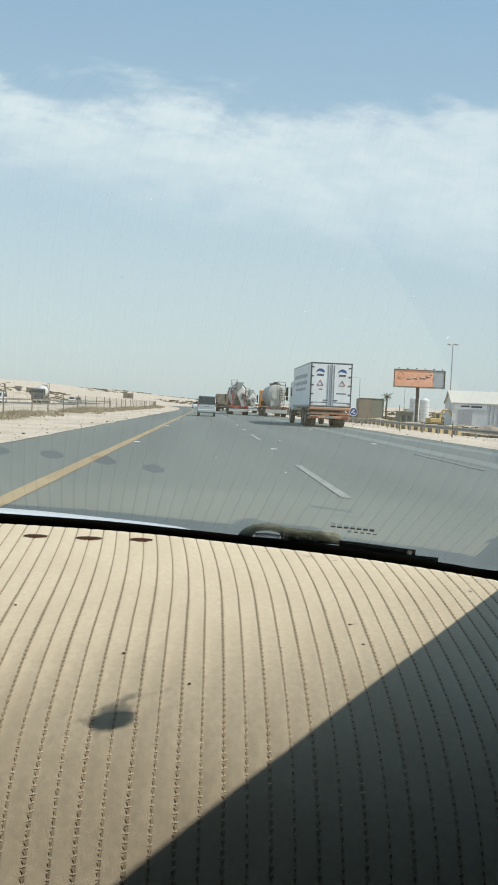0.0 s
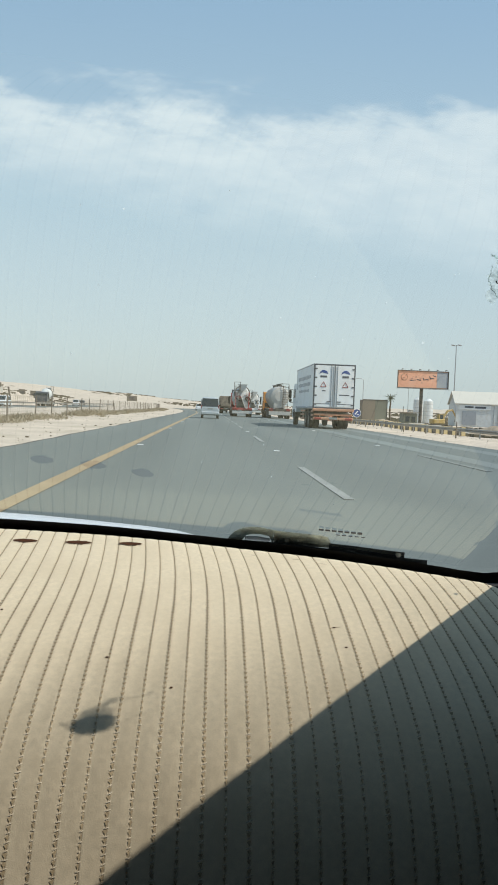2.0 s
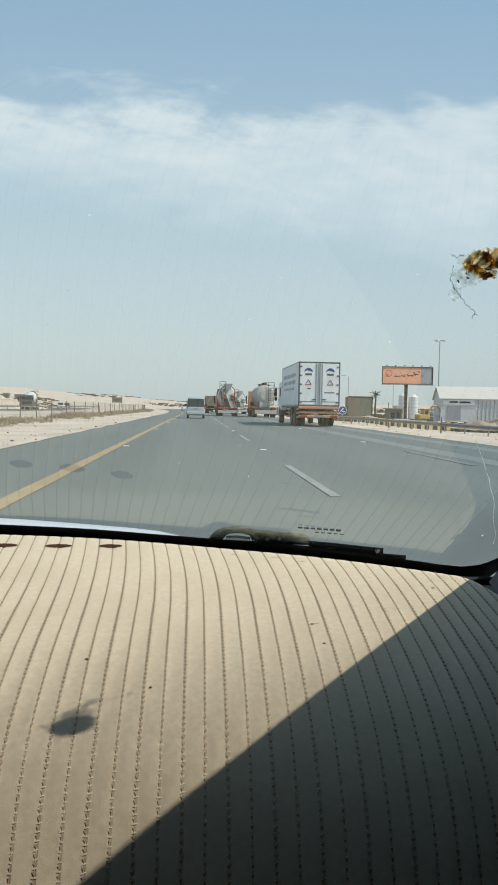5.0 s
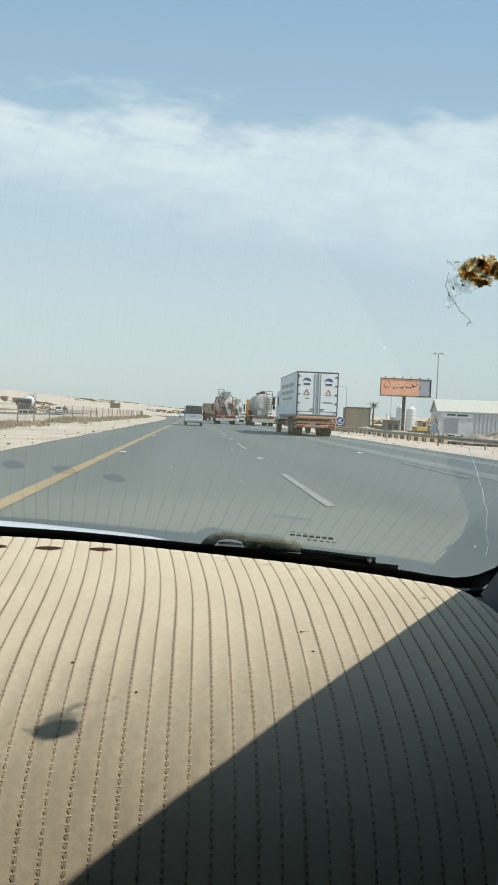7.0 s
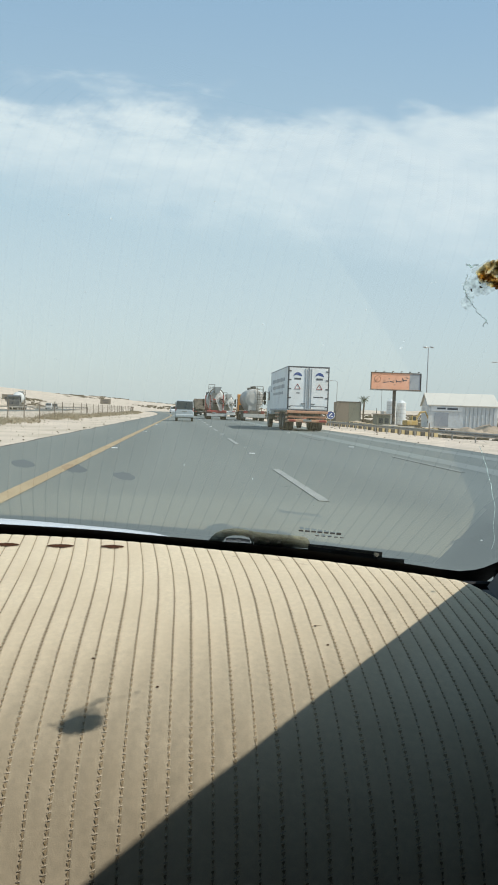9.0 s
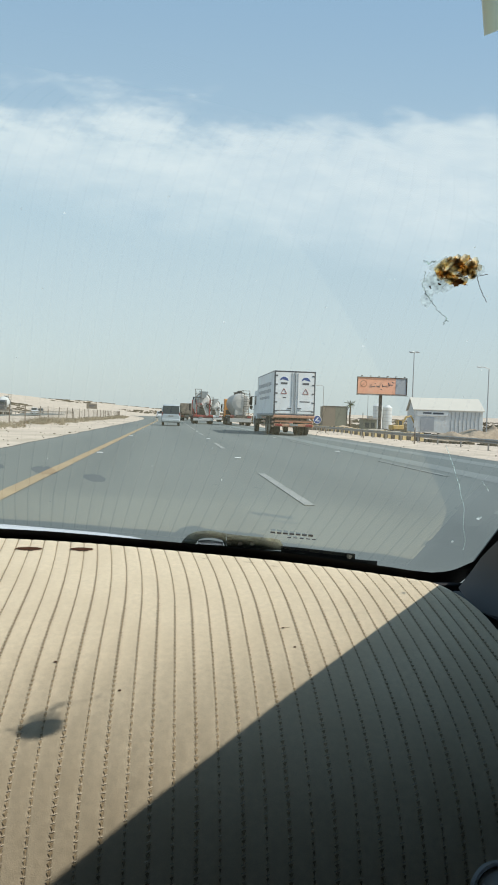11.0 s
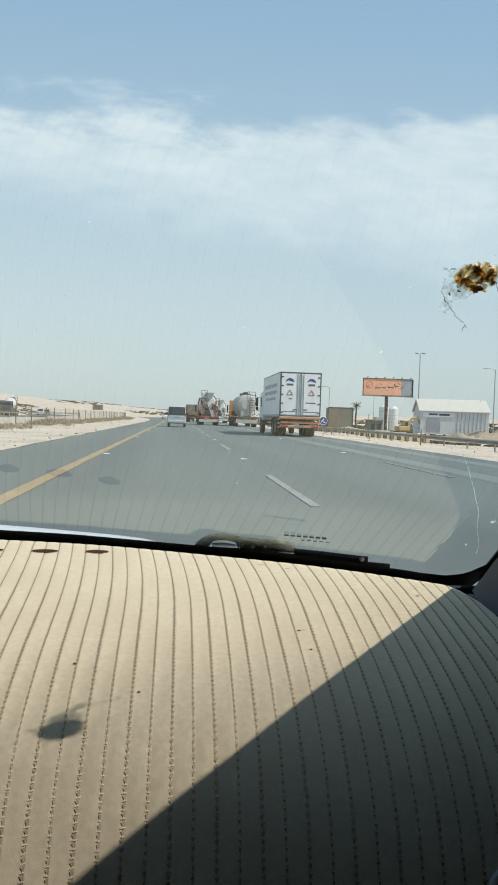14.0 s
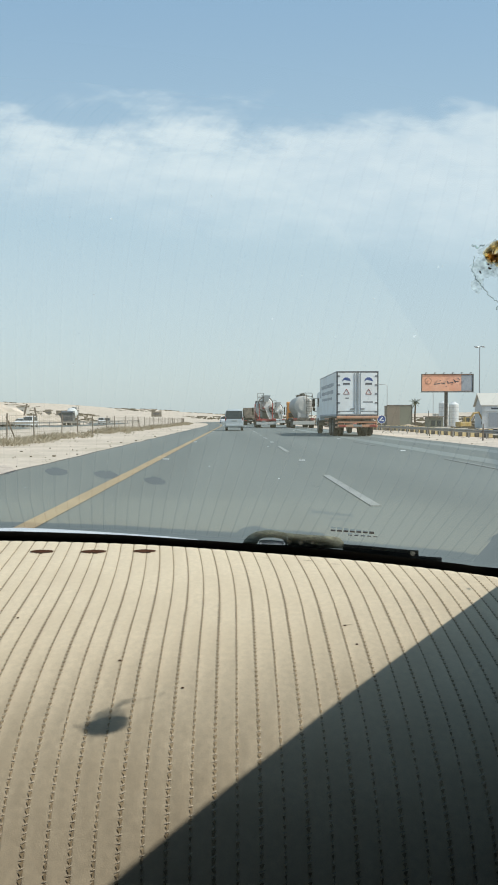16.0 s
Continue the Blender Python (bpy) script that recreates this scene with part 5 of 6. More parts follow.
def van(m):
    t = thing("minivan", "silver grey minivan driving ahead, seen from behind", "van", m)
    secs = [(-0.02, 0.80, 0.45, 0.95), (0.0, 0.84, 0.40, 1.05), (0.12, 0.85, 0.32, 1.80), (0.35, 0.84, 0.30, 1.92), (2.3, 0.84, 0.30, 1.95), (3.2, 0.84, 0.30, 1.78), (3.9, 0.83, 0.30, 1.08), (4.5, 0.80, 0.32, 0.98), (4.68, 0.70, 0.40, 0.75)]
    ring = [(1, 0.0), (1, 0.5), (0.96, 0.78), (0.90, 0.93), (0.78, 1.0), (0.3, 1.015), (-0.3, 1.015), (-0.78, 1.0), (-0.90, 0.93), (-0.96, 0.78), (-1, 0.5), (-1, 0.0)]
    vs = [(a * hw * (1 if b < 0.55 else 0.97), y, z0 + b * (z1 - z0)) for y, hw, z0, z1 in secs for a, b in ring]
    n = len(ring)
    fs = [(j * n + i, j * n + (i + 1) % n, (j + 1) * n + (i + 1) % n, (j + 1) * n + i) for j in range(len(secs) - 1) for i in range(n)]
    fs += [tuple(range(n)), tuple(range((len(secs) - 1) * n, len(secs) * n))[::-1]]
    b = part("body", Geo().add(vs, fs), M_SILVER, t, smooth=45)
    part("rear_window", Geo().add([(-0.78, -0.012, 1.08), (0.78, -0.012, 1.08), (0.72, 0.090, 1.82), (-0.72, 0.090, 1.82), (-0.78, 0.02, 1.08), (0.78, 0.02, 1.08), (0.72, 0.13, 1.82), (-0.72, 0.13, 1.82)], [(0, 1, 2, 3), (7, 6, 5, 4), (0, 4, 5, 1), (1, 5, 6, 2), (2, 6, 7, 3), (3, 7, 4, 0)]), M_GLASSDARK, b, "dark rear window", smooth=0)
    for s in (-1, 1):
        part("side_glass", Geo().prism([(0.5, 1.22), (0.5, 1.72), (2.9, 1.72), (3.5, 1.22)], s * 0.835 - 0.01, s * 0.835 + 0.01), M_GLASSDARK, b)
        part("tail_lamp", Geo().box((s * 0.76, 0.03, 1.05), (0.13, 0.06, 0.36), 0.02), M_REDLAMP, b, "red tail lamp")
        part("mirror", Geo().box((s * 0.97, 3.1, 1.25), (0.2, 0.12, 0.17), 0.04), M_BLACK, b)
        for y in (0.85, 3.75):
            wheel(t, s * 0.82, y, 0.32, 0.2)
    part("bumper", Geo().box((0, -0.03, 0.50), (1.62, 0.14, 0.26), 0.05), M_SILVER, b)
    part("plate_bar", Geo().box((0, -0.02, 0.90), (0.46, 0.03, 0.11), 0.004), M_LINE, b)
    part("wiper", Geo().tube([(0, 0.06, 1.24), (0.38, 0.07, 1.34)], 0.012, 5), M_BLACK, b)
    return t


def saloon(m, paint, label, suv=False, rear_to_us=True):
    t = thing("car", label, "car", m)
    h = 1.75 if suv else 1.45
    secs = [(0.0, 0.78, 0.42, 0.80), (0.06, 0.86, 0.36, 0.98 if not suv else 1.05), (0.9 if not suv else 0.12, 0.87, 0.28, 1.0 if not suv else 1.1), (1.35 if not suv else 0.55, 0.80, 0.28, h - 0.05), (2.0, 0.80, 0.28, h), (2.8, 0.80, 0.28, h - 0.06), (3.5, 0.87, 0.28, 1.0), (4.3, 0.86, 0.30, 0.85), (4.55, 0.74, 0.40, 0.7)]
    ring = [(1, 0.0), (1.0, 0.45), (0.98, 0.62), (0.86, 0.95), (0.7, 1.0), (-0.7, 1.0), (-0.86, 0.95), (-0.98, 0.62), (-1.0, 0.45), (-1, 0.0)]
    n = len(ring)
    vs = [(a * hw, y, z0 + b * (z1 - z0)) for y, hw, z0, z1 in secs for a, b in ring]
    fs = [(j * n + i, j * n + (i + 1) % n, (j + 1) * n + (i + 1) % n, (j + 1) * n + i) for j in range(len(secs) - 1) for i in range(n)]
    fs += [tuple(range(n)), tuple(range((len(secs) - 1) * n, len(secs) * n))[::-1]]
    b = part("body", Geo().add(vs, fs), paint, t, smooth=45)
    part("front_glass", Geo().add([(-0.7, 3.42, 1.04), (0.7, 3.42, 1.04), (0.62, 2.83, h - 0.09), (-0.62, 2.83, h - 0.09)], [(0, 1, 2, 3), (3, 2, 1, 0)]).add([(-0.7, 3.45, 1.06), (0.7, 3.45, 1.06), (0.62, 2.86, h - 0.06), (-0.62, 2.86, h - 0.06)], [(0, 1, 2, 3)]), M_GLASSDARK, b, smooth=0)
    y0 = 0.95 if not suv else 0.1
    y1 = 1.32 if not suv else 0.5
    part("rear_glass", Geo().add([(-0.7, y0 - 0.02, 1.05), (0.7, y0 - 0.02, 1.05), (0.62, y1 - 0.02, h - 0.09), (-0.62, y1 - 0.02, h - 0.09)], [(0, 1, 2, 3)]), M_GLASSDARK, b, smooth=0)
    for s in (-1, 1):
        part("side_glass", Geo().prism([(y1 + 0.1, 1.05), (y1 + 0.2, h - 0.12), (2.7, h - 0.12), (3.25, 1.05)], s * 0.815 - 0.02, s * 0.815 + 0.02), M_GLASSDARK, b)
        part("tail_lamp", Geo().box((s * 0.68, 0.03, 0.82), (0.26, 0.06, 0.12), 0.02), M_REDLAMP, b)
        part("headlamp", Geo().box((s * 0.62, 4.42, 0.68), (0.3, 0.1, 0.12), 0.02), M_STUD, b)
        for y in (0.85, 3.6):
            wheel(t, s * 0.85, y, 0.33, 0.21)
    return t


def drive(x, y, back=False):
    """Pose of a vehicle whose tail is y metres ahead, x metres from the lane's zero line; back: coming towards us."""
    slope = math.degrees(max(0.0, y - 100) / 1500.0)
    return pose(x + bend(y), y, 0.004, 0, 0, slope + (180 if back else 0))


box_lorry(drive(7.35, 43.0))
tanker(drive(7.9, 82.0))
mixer(drive(7.7, 124.0), M_WHITEPAINT, M_DRUM, "white concrete mixer lorry with pale drum and ladder")
mixer(drive(3.9, 88.0), M_REDPAINT, M_DRUM, "red concrete mixer lorry with pale grey drum", 3.0, M_CARDARK)
tipper(drive(3.2, 128.0))
van(drive(0.0, 66.0))
saloon(drive(3.6, 150.0), M_CARDARK, "dark saloon car far ahead on the highway")
saloon(drive(-0.1, 190.0), M_CARWHITE, "white pickup-like car far ahead on the highway", True)


def on_other(x, y):
    return pose(x + bend(y), y, -0.115, 0, 0, 180 + math.degrees(max(0.0, y - 100) / 1500.0))


tk = mixer(on_other(-33.5, 158.0), M_CARDARK, M_DRUM, "dark tanker lorry with white barrel on the opposite carriageway")
saloon(on_other(-33.0, 120.0), M_CARWHITE, "white jeep on the opposite carriageway", True)
saloon(on_other(-36.5, 128.0), M_CARWHITE, "white saloon on the opposite carriageway")
saloon(on_other(-33.5, 205.0), M_CARWHITE, "white jeep on the opposite carriageway", True)
saloon(on_other(-36.0, 250.0), M_CARDARK, "dark jeep on the opposite carriageway", True)

# ---- roadside, left ----
fence = thing("fence", "wire mesh fence on weathered posts along the sandy verge", "fence", pose(-10.6, 60, 0))
fence_at = pose(-10.6, 60, 0).inverted()
post_mesh = mesh_of("post", Geo().cyl((0, 0, -0.2), (0, 0, 1.38), 0.034, n=8), M_RUST)
brace_mesh = mesh_of("brace", Geo().cyl((0, 0, 1.2), (0, 1.5, 0.0), 0.035, n=8), M_RUST)
mesh_g = Geo()
fy = [13 + 5.2 * k + 0.5 * math.sin(k * 2.3) for k in range(48)]
for k, y in enumerate(fy):
    ob = new("post", post_mesh)
    ob.parent, ob.matrix_basis = fence, fence_at @ pose(-10.6 + bend(y), y, 0, random.uniform(-2, 2), random.uniform(-3, 3), 0)
    if k % 9 == 4:
        ob = new("brace", brace_mesh)
        ob.parent, ob.matrix_basis = fence, fence_at @ pose(-10.6 + bend(y), y, 0)
for a, b in zip(fy[:-1], fy[1:]):
    for z in (0.12, 0.42, 0.72, 1.02, 1.28):
        pa, pb = (-10.6 + bend(a), a, z), (-10.6 + bend(b), b, z)
        mesh_g.tube([tuple(fence_at @ Vector(pa)), tuple(fence_at @ Vector(pb))], 0.007, 3)
    if a < 130:
        for j in range(14):
            y = a + (b - a) * (j + 0.5) / 14
            mesh_g.tube([tuple(fence_at @ Vector((-10.6 + bend(y), y, 0.1))), tuple(fence_at @ Vector((-10.6 + bend(y), y, 1.28)))], 0.005, 3)
tagged(part("mesh", mesh_g, M_WIRE, fence, "thin rusty wire mesh", smooth=0), kind="stuff")

weeds = Geo()
rw = random.Random(11)
for _ in range(1500):
    y = 12 + 190 * rw.random() ** 1.6
    thick = noise.noise(Vector((y * 0.09, 4.0, 0)))
    x = -10.3 + bend(y) + rw.gauss(0.3, 0.7)
    if thick < rw.uniform(-0.35, 0.1):
        continue
    h = rw.uniform(0.14, 0.42) + 0.6 * max(0.0, thick)
    for _ in range(16):
        a, lean = rw.uniform(0, 6.28), rw.uniform(0.2, 1.3)
        x0, y0 = x + rw.gauss(0, 0.16), y + rw.gauss(0, 0.16)
        w = 0.014 + 0.00022 * y
        z0 = rw.uniform(0.0, 0.4) * h
        tip = (x0 + lean * h * math.cos(a), y0 + lean * h * math.sin(a), z0 + h * rw.uniform(0.2, 0.8))
        weeds.add([(x0 - w, y0, z0 * 0.6), (x0 + w, y0, z0 * 0.6), tip], [(0, 1, 2)])
solid("weeds", weeds, M_WEED, "dry straw-coloured weeds along the fence", "weeds", kind="stuff", smooth=0)

stones = Geo()
for _ in range(420):
    left = rw.random() < 0.6
    y = 8 + 130 * rw.random() ** 1.6
    x = rw.uniform(-10.2, -4.8) if left else rw.uniform(9.9, 22)
    s = rw.uniform(0.012, 0.045) * (1.7 if rw.random() < 0.1 else 1)
    stones.box((x + bend(y), y, rise(x, y) - 0.02 + s * 0.2), (s * rw.uniform(1, 2.2), s * rw.uniform(0.8, 1.6), s * 0.7), s * 0.2, None)
solid("stones", stones, M_SCRUB, "scattered stones and scraps on the sandy verge", "stones", kind="stuff", smooth=0)


def guardrail(x, ys, label, z=0.0):
    g = thing("guardrail", label, "guardrail", pose(x, ys[0], z))
    at = pose(x, ys[0], z).inverted()
    prof = [(0.0, 0.40), (0.05, 0.44), (0.05, 0.49), (0.0, 0.53), (0.05, 0.57), (0.05, 0.62), (0.0, 0.66)]
    beam = Geo()

    def bm(u, v):
        return tuple(at @ Vector((x + bend(v) - prof[u][0], v, z + prof[u][1])))
    beam.grid(bm, range(len(prof)), ys)
    beam.grid(lambda u, v: tuple(at @ Vector((x + bend(v) - prof[u][0] + 0.012, v, z + prof[u][1]))), range(len(prof)), ys)
    part("beam", beam, M_RAIL, g, smooth=30)
    pm = mesh_of("rail_post", Geo().box((0.08, 0, 0.29), (0.09, 0.06, 0.76), 0.01), M_RAIL)
    for y in ys[::2]:
        ob = new("rail_post", pm)
        ob.parent, ob.matrix_basis = g, at @ pose(x + bend(y), y, z)
    return g


guardrail(18.2, [8 + 2.0 * k for k in range(100)], "dusty galvanised guardrail along the sandy verge", -0.44)
guardrail(-26.0, [30 + 4.0 * k for k in range(70)], "dark dusty guardrail of the opposite carriageway", 0.15)


def mound(x, y, rx, ry, h, seed, name="sand_mound", material=None, label="low heap of pale sand"):
    g = Geo()
    n, k = 36, 12

    def at(u, v):
        a = 2 * math.pi * u / n
        bump_ = 1 + 0.35 * noise.noise(Vector((math.cos(a) * 1.7 + seed, math.sin(a) * 1.7, v * 2.0)))
        px, py = rx * v * math.cos(a) * bump_, ry * v * math.sin(a) * bump_
        lump = 0.25 * noise.noise(Vector((px * 0.9 + seed, py * 0.9, 3.3))) + 0.12 * noise.noise(Vector((px * 2.6, py * 2.6, seed)))
        return (px, py, h * ((1 - v * v) ** 1.3) * (1 + 2.2 * lump) - 0.15 * v)
    g.grid(at, list(range(n + 1)), [i / k for i in range(k + 1)])
    return solid(name, g, material or M_SAND, label, "heap", smooth=60, m=pose(x, y, rise(x, y)))


for i, (x, y, rx, ry, h) in enumerate(((-52, 150, 14, 10, 3.2), (-46, 175, 10, 12, 2.4), (-70, 180, 22, 14, 4.5), (-60, 120, 9, 8, 1.6))):
    mound(x, y, rx, ry, h, 3.0 * i)
for i, (x, y, rx, ry, h) in enumerate(((44, 96, 7, 3.5, 1.6), (36, 88, 5, 3, 1.0), (52, 104, 6, 4, 1.9), (60, 116, 8, 4, 1.7), (29, 120, 4, 3, 0.9))):
    mound(x, y, rx, ry, h, 40 + 5.0 * i, "rubble_heap", M_RUBBLE, "heap of brown rubble and earth beyond the guardrail")
for x, y, h in ((-43.5, 150, 3.4), (-41.5, 153, 2.6)):
    solid("leaning_post", Geo().box((0, 0, h / 2), (0.35, 0.25, h), 0.05), M_RUST, "dark leaning post on a sand heap", "post", m=pose(x, y, rise(x, y) + 1.4, 0, 14 if h > 3 else -10, 0))


# ---- roadside, right ----
rk = random.Random(31)
for k in range(12):
    y = 30 + 9.0 * k + rk.uniform(-3, 3)
    x = rk.uniform(13.5, 17.2) + bend(y)
    h = rk.uniform(0.5, 1.1)
    stake = Geo().cyl((0, 0, -0.2), (0, 0, h * 0.7), 0.045, 0.04, n=7).cyl((0, 0, h * 0.7), (0.08 * rk.uniform(-1, 1), 0.0, h), 0.04, 0.02, n=7)
    if k % 3 == 1:
        stake.cyl((0, 0, h * 0.6), (rk.uniform(0.5, 1.1), 0.1, h * 0.4), 0.025, n=6)
    solid("broken_stake", stake, M_RUST, "leaning broken stake on the sandy verge", "stake", "broken stakes", m=pose(x, y, rise(x, y) - 0.02, rk.uniform(-12, 12), rk.uniform(-30, 30), rk.uniform(0, 180)))
def sign_round(m):
    t = thing("road_sign", "round blue arrow sign with white rim on a post", "road sign", m)
    part("post", Geo().cyl((0, 0.05, 0), (0, 0.05, 3.0), 0.04, n=10), M_STEEL, t)
    d = part("disc", Geo().cyl((0, 0.0, 2.55), (0, -0.02, 2.55), 0.52, n=28), M_BLUE, t)
    part("rim", Geo().tube([(0.51 * math.cos(a), -0.02, 2.55 + 0.51 * math.sin(a)) for a in np.linspace(0, 2 * math.pi, 29)], 0.03, 6), M_STUD, d)
    part("arrow", Geo().box((0, 0, 0), (0.14, 0.012, 0.55), 0, pose(-0.05, -0.028, 2.6, 0, 40, 0)).box((0, 0, 0), (0.30, 0.012, 0.12), 0, pose(0.14, -0.028, 2.38, 0, 0, 0)), M_STUD, d)


def billboard(m):
    t = thing("billboard", "large salmon-coloured billboard on a dark steel column", "billboard", m)
    part("column", Geo().cyl((0, 0.6, -3.5), (0, 0.6, 6.2), 0.36, n=16), M_CHASSIS, t)
    p = part("panel", Geo().box((0, 0, 7.2), (10.6, 0.5, 3.5), 0.05), M_BILL, t)
    fr = Geo()
    for k in range(2):
        fr.box((0, -0.28, 5.42 + 3.56 * k), (10.9, 0.25, 0.14), 0.02)
    fr.box((-5.38, -0.28, 7.2), (0.16, 0.25, 3.5), 0.02).box((5.38, -0.28, 7.2), (0.16, 0.25, 3.5), 0.02)
    part("panel_frame", fr, M_CHASSIS, p)
    for k in range(6):
        part("lamp_arm", Geo().tube([(-4.6 + 1.85 * k, -0.2, 9.0), (-4.6 + 1.85 * k, -0.9, 9.25)], 0.05, 6).box((-4.6 + 1.85 * k, -0.95, 9.22), (0.4, 0.2, 0.14), 0.03), M_CHASSIS, p)
    part("walkway", Geo().box((0, -0.5, 5.25), (11.2, 0.6, 0.08), 0.02), M_CHASSIS, p)
    part("picture", Geo().box((4.1, -0.262, 7.2), (2.3, 0.02, 3.3), 0), M_GREYPRINT, p, "grey printed picture")
    part("roundel", Geo().cyl((-4.0, -0.25, 7.6), (-4.0, -0.27, 7.6), 0.75, n=24), M_ORSTRIPE, p)
    part("roundel_fill", Geo().cyl((-4.0, -0.27, 7.6), (-4.0, -0.28, 7.6), 0.55, n=24), M_BILL, p)
    strokes = Geo()
    for x, z, w, h, r in ((-2.1, 7.0, 1.2, 0.16, -8), (-0.9, 7.1, 0.9, 0.16, 12), (0.1, 7.3, 0.5, 0.16, 70), (0.6, 7.2, 1.1, 0.16, -10), (1.5, 7.6, 0.8, 0.16, 60), (1.9, 7.5, 0.9, 0.16, 5), (2.4, 8.0, 0.5, 0.14, 20), (-0.2, 6.5, 0.2, 0.14, 0), (-1.5, 7.7, 0.2, 0.14, 0)):
        strokes.box((0, 0, 0), (w, 0.02, h), 0, pose(x, -0.262, z, 0, r, 0))
    part("writing_bars", strokes, M_INK, p, "dark strokes of unreadable writing")


def lamp_mast(m, h, label, arms=4):
    t = thing("street_lamp", label, "street lamp", m)
    part("pole", Geo().cyl((0, 0, -1.5), (0, 0, h), 0.16 if h > 12 else 0.10, 0.09 if h > 12 else 0.06, n=12), M_STEEL, t)
    if arms > 1:
        for k in range(arms):
            a = k * 2 * math.pi / arms + 0.3
            part("lantern", Geo().tube([(0, 0, h), (0.9 * math.cos(a), 0.9 * math.sin(a), h + 0.05)], 0.05, 6).box((1.0 * math.cos(a), 1.0 * math.sin(a), h), (0.6, 0.4, 0.2), 0.05), M_STEEL, t)
    else:
        part("arm", Geo().tube([(0, 0, h), (-0.5, 0, h + 0.22), (-1.2, 0, h + 0.25)], 0.05, 8), M_STEEL, t)
        part("lantern", Geo().box((-1.4, 0, h + 0.22), (0.7, 0.26, 0.12), 0.04), M_STEEL, t)


def palm(m):
    t = thing("palm_tree", "small dusty palm tree with a slim trunk", "palm tree", m)
    tr = Geo()
    for k in range(9):
        tr.cyl((0.05 * math.sin(k), 0, -1.4 + 0.6 * k), (0.05 * math.sin(k + 1), 0, -1.4 + 0.6 * (k + 1)), 0.24 - 0.008 * k, 0.19 - 0.008 * k, n=10)
    part("trunk", tr, M_TRUNK, t)
    cr = Geo()
    rp = random.Random(3)
    for k in range(26):
        a, el_ = rp.uniform(0, 6.28), rp.uniform(-0.5, 1.2)
        L = rp.uniform(0.9, 1.5)
        prev = Vector((0, 0, 4.0))
        d = Vector((math.cos(a) * math.cos(el_), math.sin(a) * math.cos(el_), math.sin(el_)))
        for s in range(6):
            nxt = prev + d * L / 6
            d = (d + Vector((0, 0, -0.16))).normalized()
            side = d.cross(Vector((0, 0, 1))).normalized()
            for sg in (-1, 1):
                cr.add([tuple(prev), tuple(nxt), tuple(nxt + side * sg * 0.22 * (1 - s / 8) + Vector((0, 0, -0.12)))], [(0, 1, 2)])
            prev = nxt
    part("crown", cr, M_FROND, t, smooth=0)


def shed(m):
    t = thing("shed", "white sheet-metal shed with a low cream gabled roof", "building", m)
    part("wall", Geo().box((-5.5, 6, 1.6), (13, 12, 4.4), 0.05), M_SHED, t)
    part("roof", Geo().prism([(-0.3, 0), (6, 2.5), (12.3, 0), (12.3, -0.15), (6, 2.3), (-0.3, -0.15)], -12.3, 1.3, pose(0, 0, 3.8)), M_SHEDROOF, t)
    part("gable", Geo().prism([(0.05, 0), (6, 2.3), (11.95, 0)], -11.9, 0.9, pose(0, 0, 3.75)), M_SHED, t)
    for k in range(8):
        part("cladding_rib", Geo().box((-5 + 0.75 * k, -0.03, 1.5), (0.12, 0.08, 4.0), 0.02), M_STEEL, t)
    part("doorway", Geo().box((-9.5, -0.04, 1.0), (2.6, 0.1, 2.6), 0.03), M_GREYPRINT, t)
    part("sign_board", Geo().box((-8.6, -0.1, 3.1), (6.0, 0.12, 0.9), 0.02), M_STUD, t)
    part("sign_bars", Geo().box((-9.6, -0.17, 3.15), (1.6, 0.02, 0.3), 0).box((-7.5, -0.17, 3.1), (2.0, 0.02, 0.35), 0), M_INK, t)


def kiosk(m):
    t = thing("board_kiosk", "boxy kiosk of brown and olive boards", "kiosk", m)
    part("wall", Geo().box((-1.25, 0, 1.3), (2.5, 2.4, 5.0), 0.04), M_BOXBROWN, t)
    part("wall", Geo().box((1.15, 0.02, 1.3), (2.3, 2.4, 5.0), 0.04), M_BOXGREEN, t)
    part("frame", Geo().box((-2.55, -1.22, 1.3), (0.12, 0.1, 5.0), 0.02).box((2.35, -1.22, 1.3), (0.12, 0.1, 5.0), 0.02).box((-0.05, -1.22, 3.85), (5.0, 0.1, 0.14), 0.02), M_CHASSIS, t)


def jersey(m):
    prof = [(-0.3, 0), (0.3, 0), (0.27, 0.1), (0.12, 0.35), (0.08, 0.85), (-0.08, 0.85), (-0.12, 0.35), (-0.27, 0.1)]
    return solid("concrete_barrier", Geo().prism(prof, -1.0, 1.0), M_CONCRETE, "dusty grey concrete road barrier", "barrier", "concrete barriers", m=m)


sign_round(pose(18.6, 91, rise(18.6, 91) - 1.2))
billboard(pose(44.3, 150, rise(44.3, 150) + 2.6))
lamp_mast(pose(51.8, 152, rise(51.8, 152)), 17.6, "tall steel lamp mast with a ring of lanterns")
palm(pose(35.4, 141, rise(35.4, 141) + 1.3))
kiosk(pose(31.9, 140, rise(31.9, 140) + 1.0))
shed(pose(58.8, 134, rise(58, 134) + 0.9, 0, 0, -12))
for s in (0, 1):
    silo = thing("silo", "tall white ribbed storage silo", "silo", pose(57.0 + 3.1 * s, 196 + s, rise(57, 196)), "storage silos")
    part("barrel", Geo().lathe([(0, -1), (1.3, -1), (1.3, 6.6 - s * 0.3), (0.4, 7.3 - s * 0.3), (0, 7.3 - s * 0.3)], 24), M_SHED, silo)
    for k in range(6):
        part("hoop", Geo().lathe([(1.3, 0.4 + k), (1.34, 0.44 + k), (1.3, 0.48 + k)], 24), M_STEEL, silo)
b0 = jersey(pose(25.5, 88, rise(25.5, 88), 0, 0, 8))
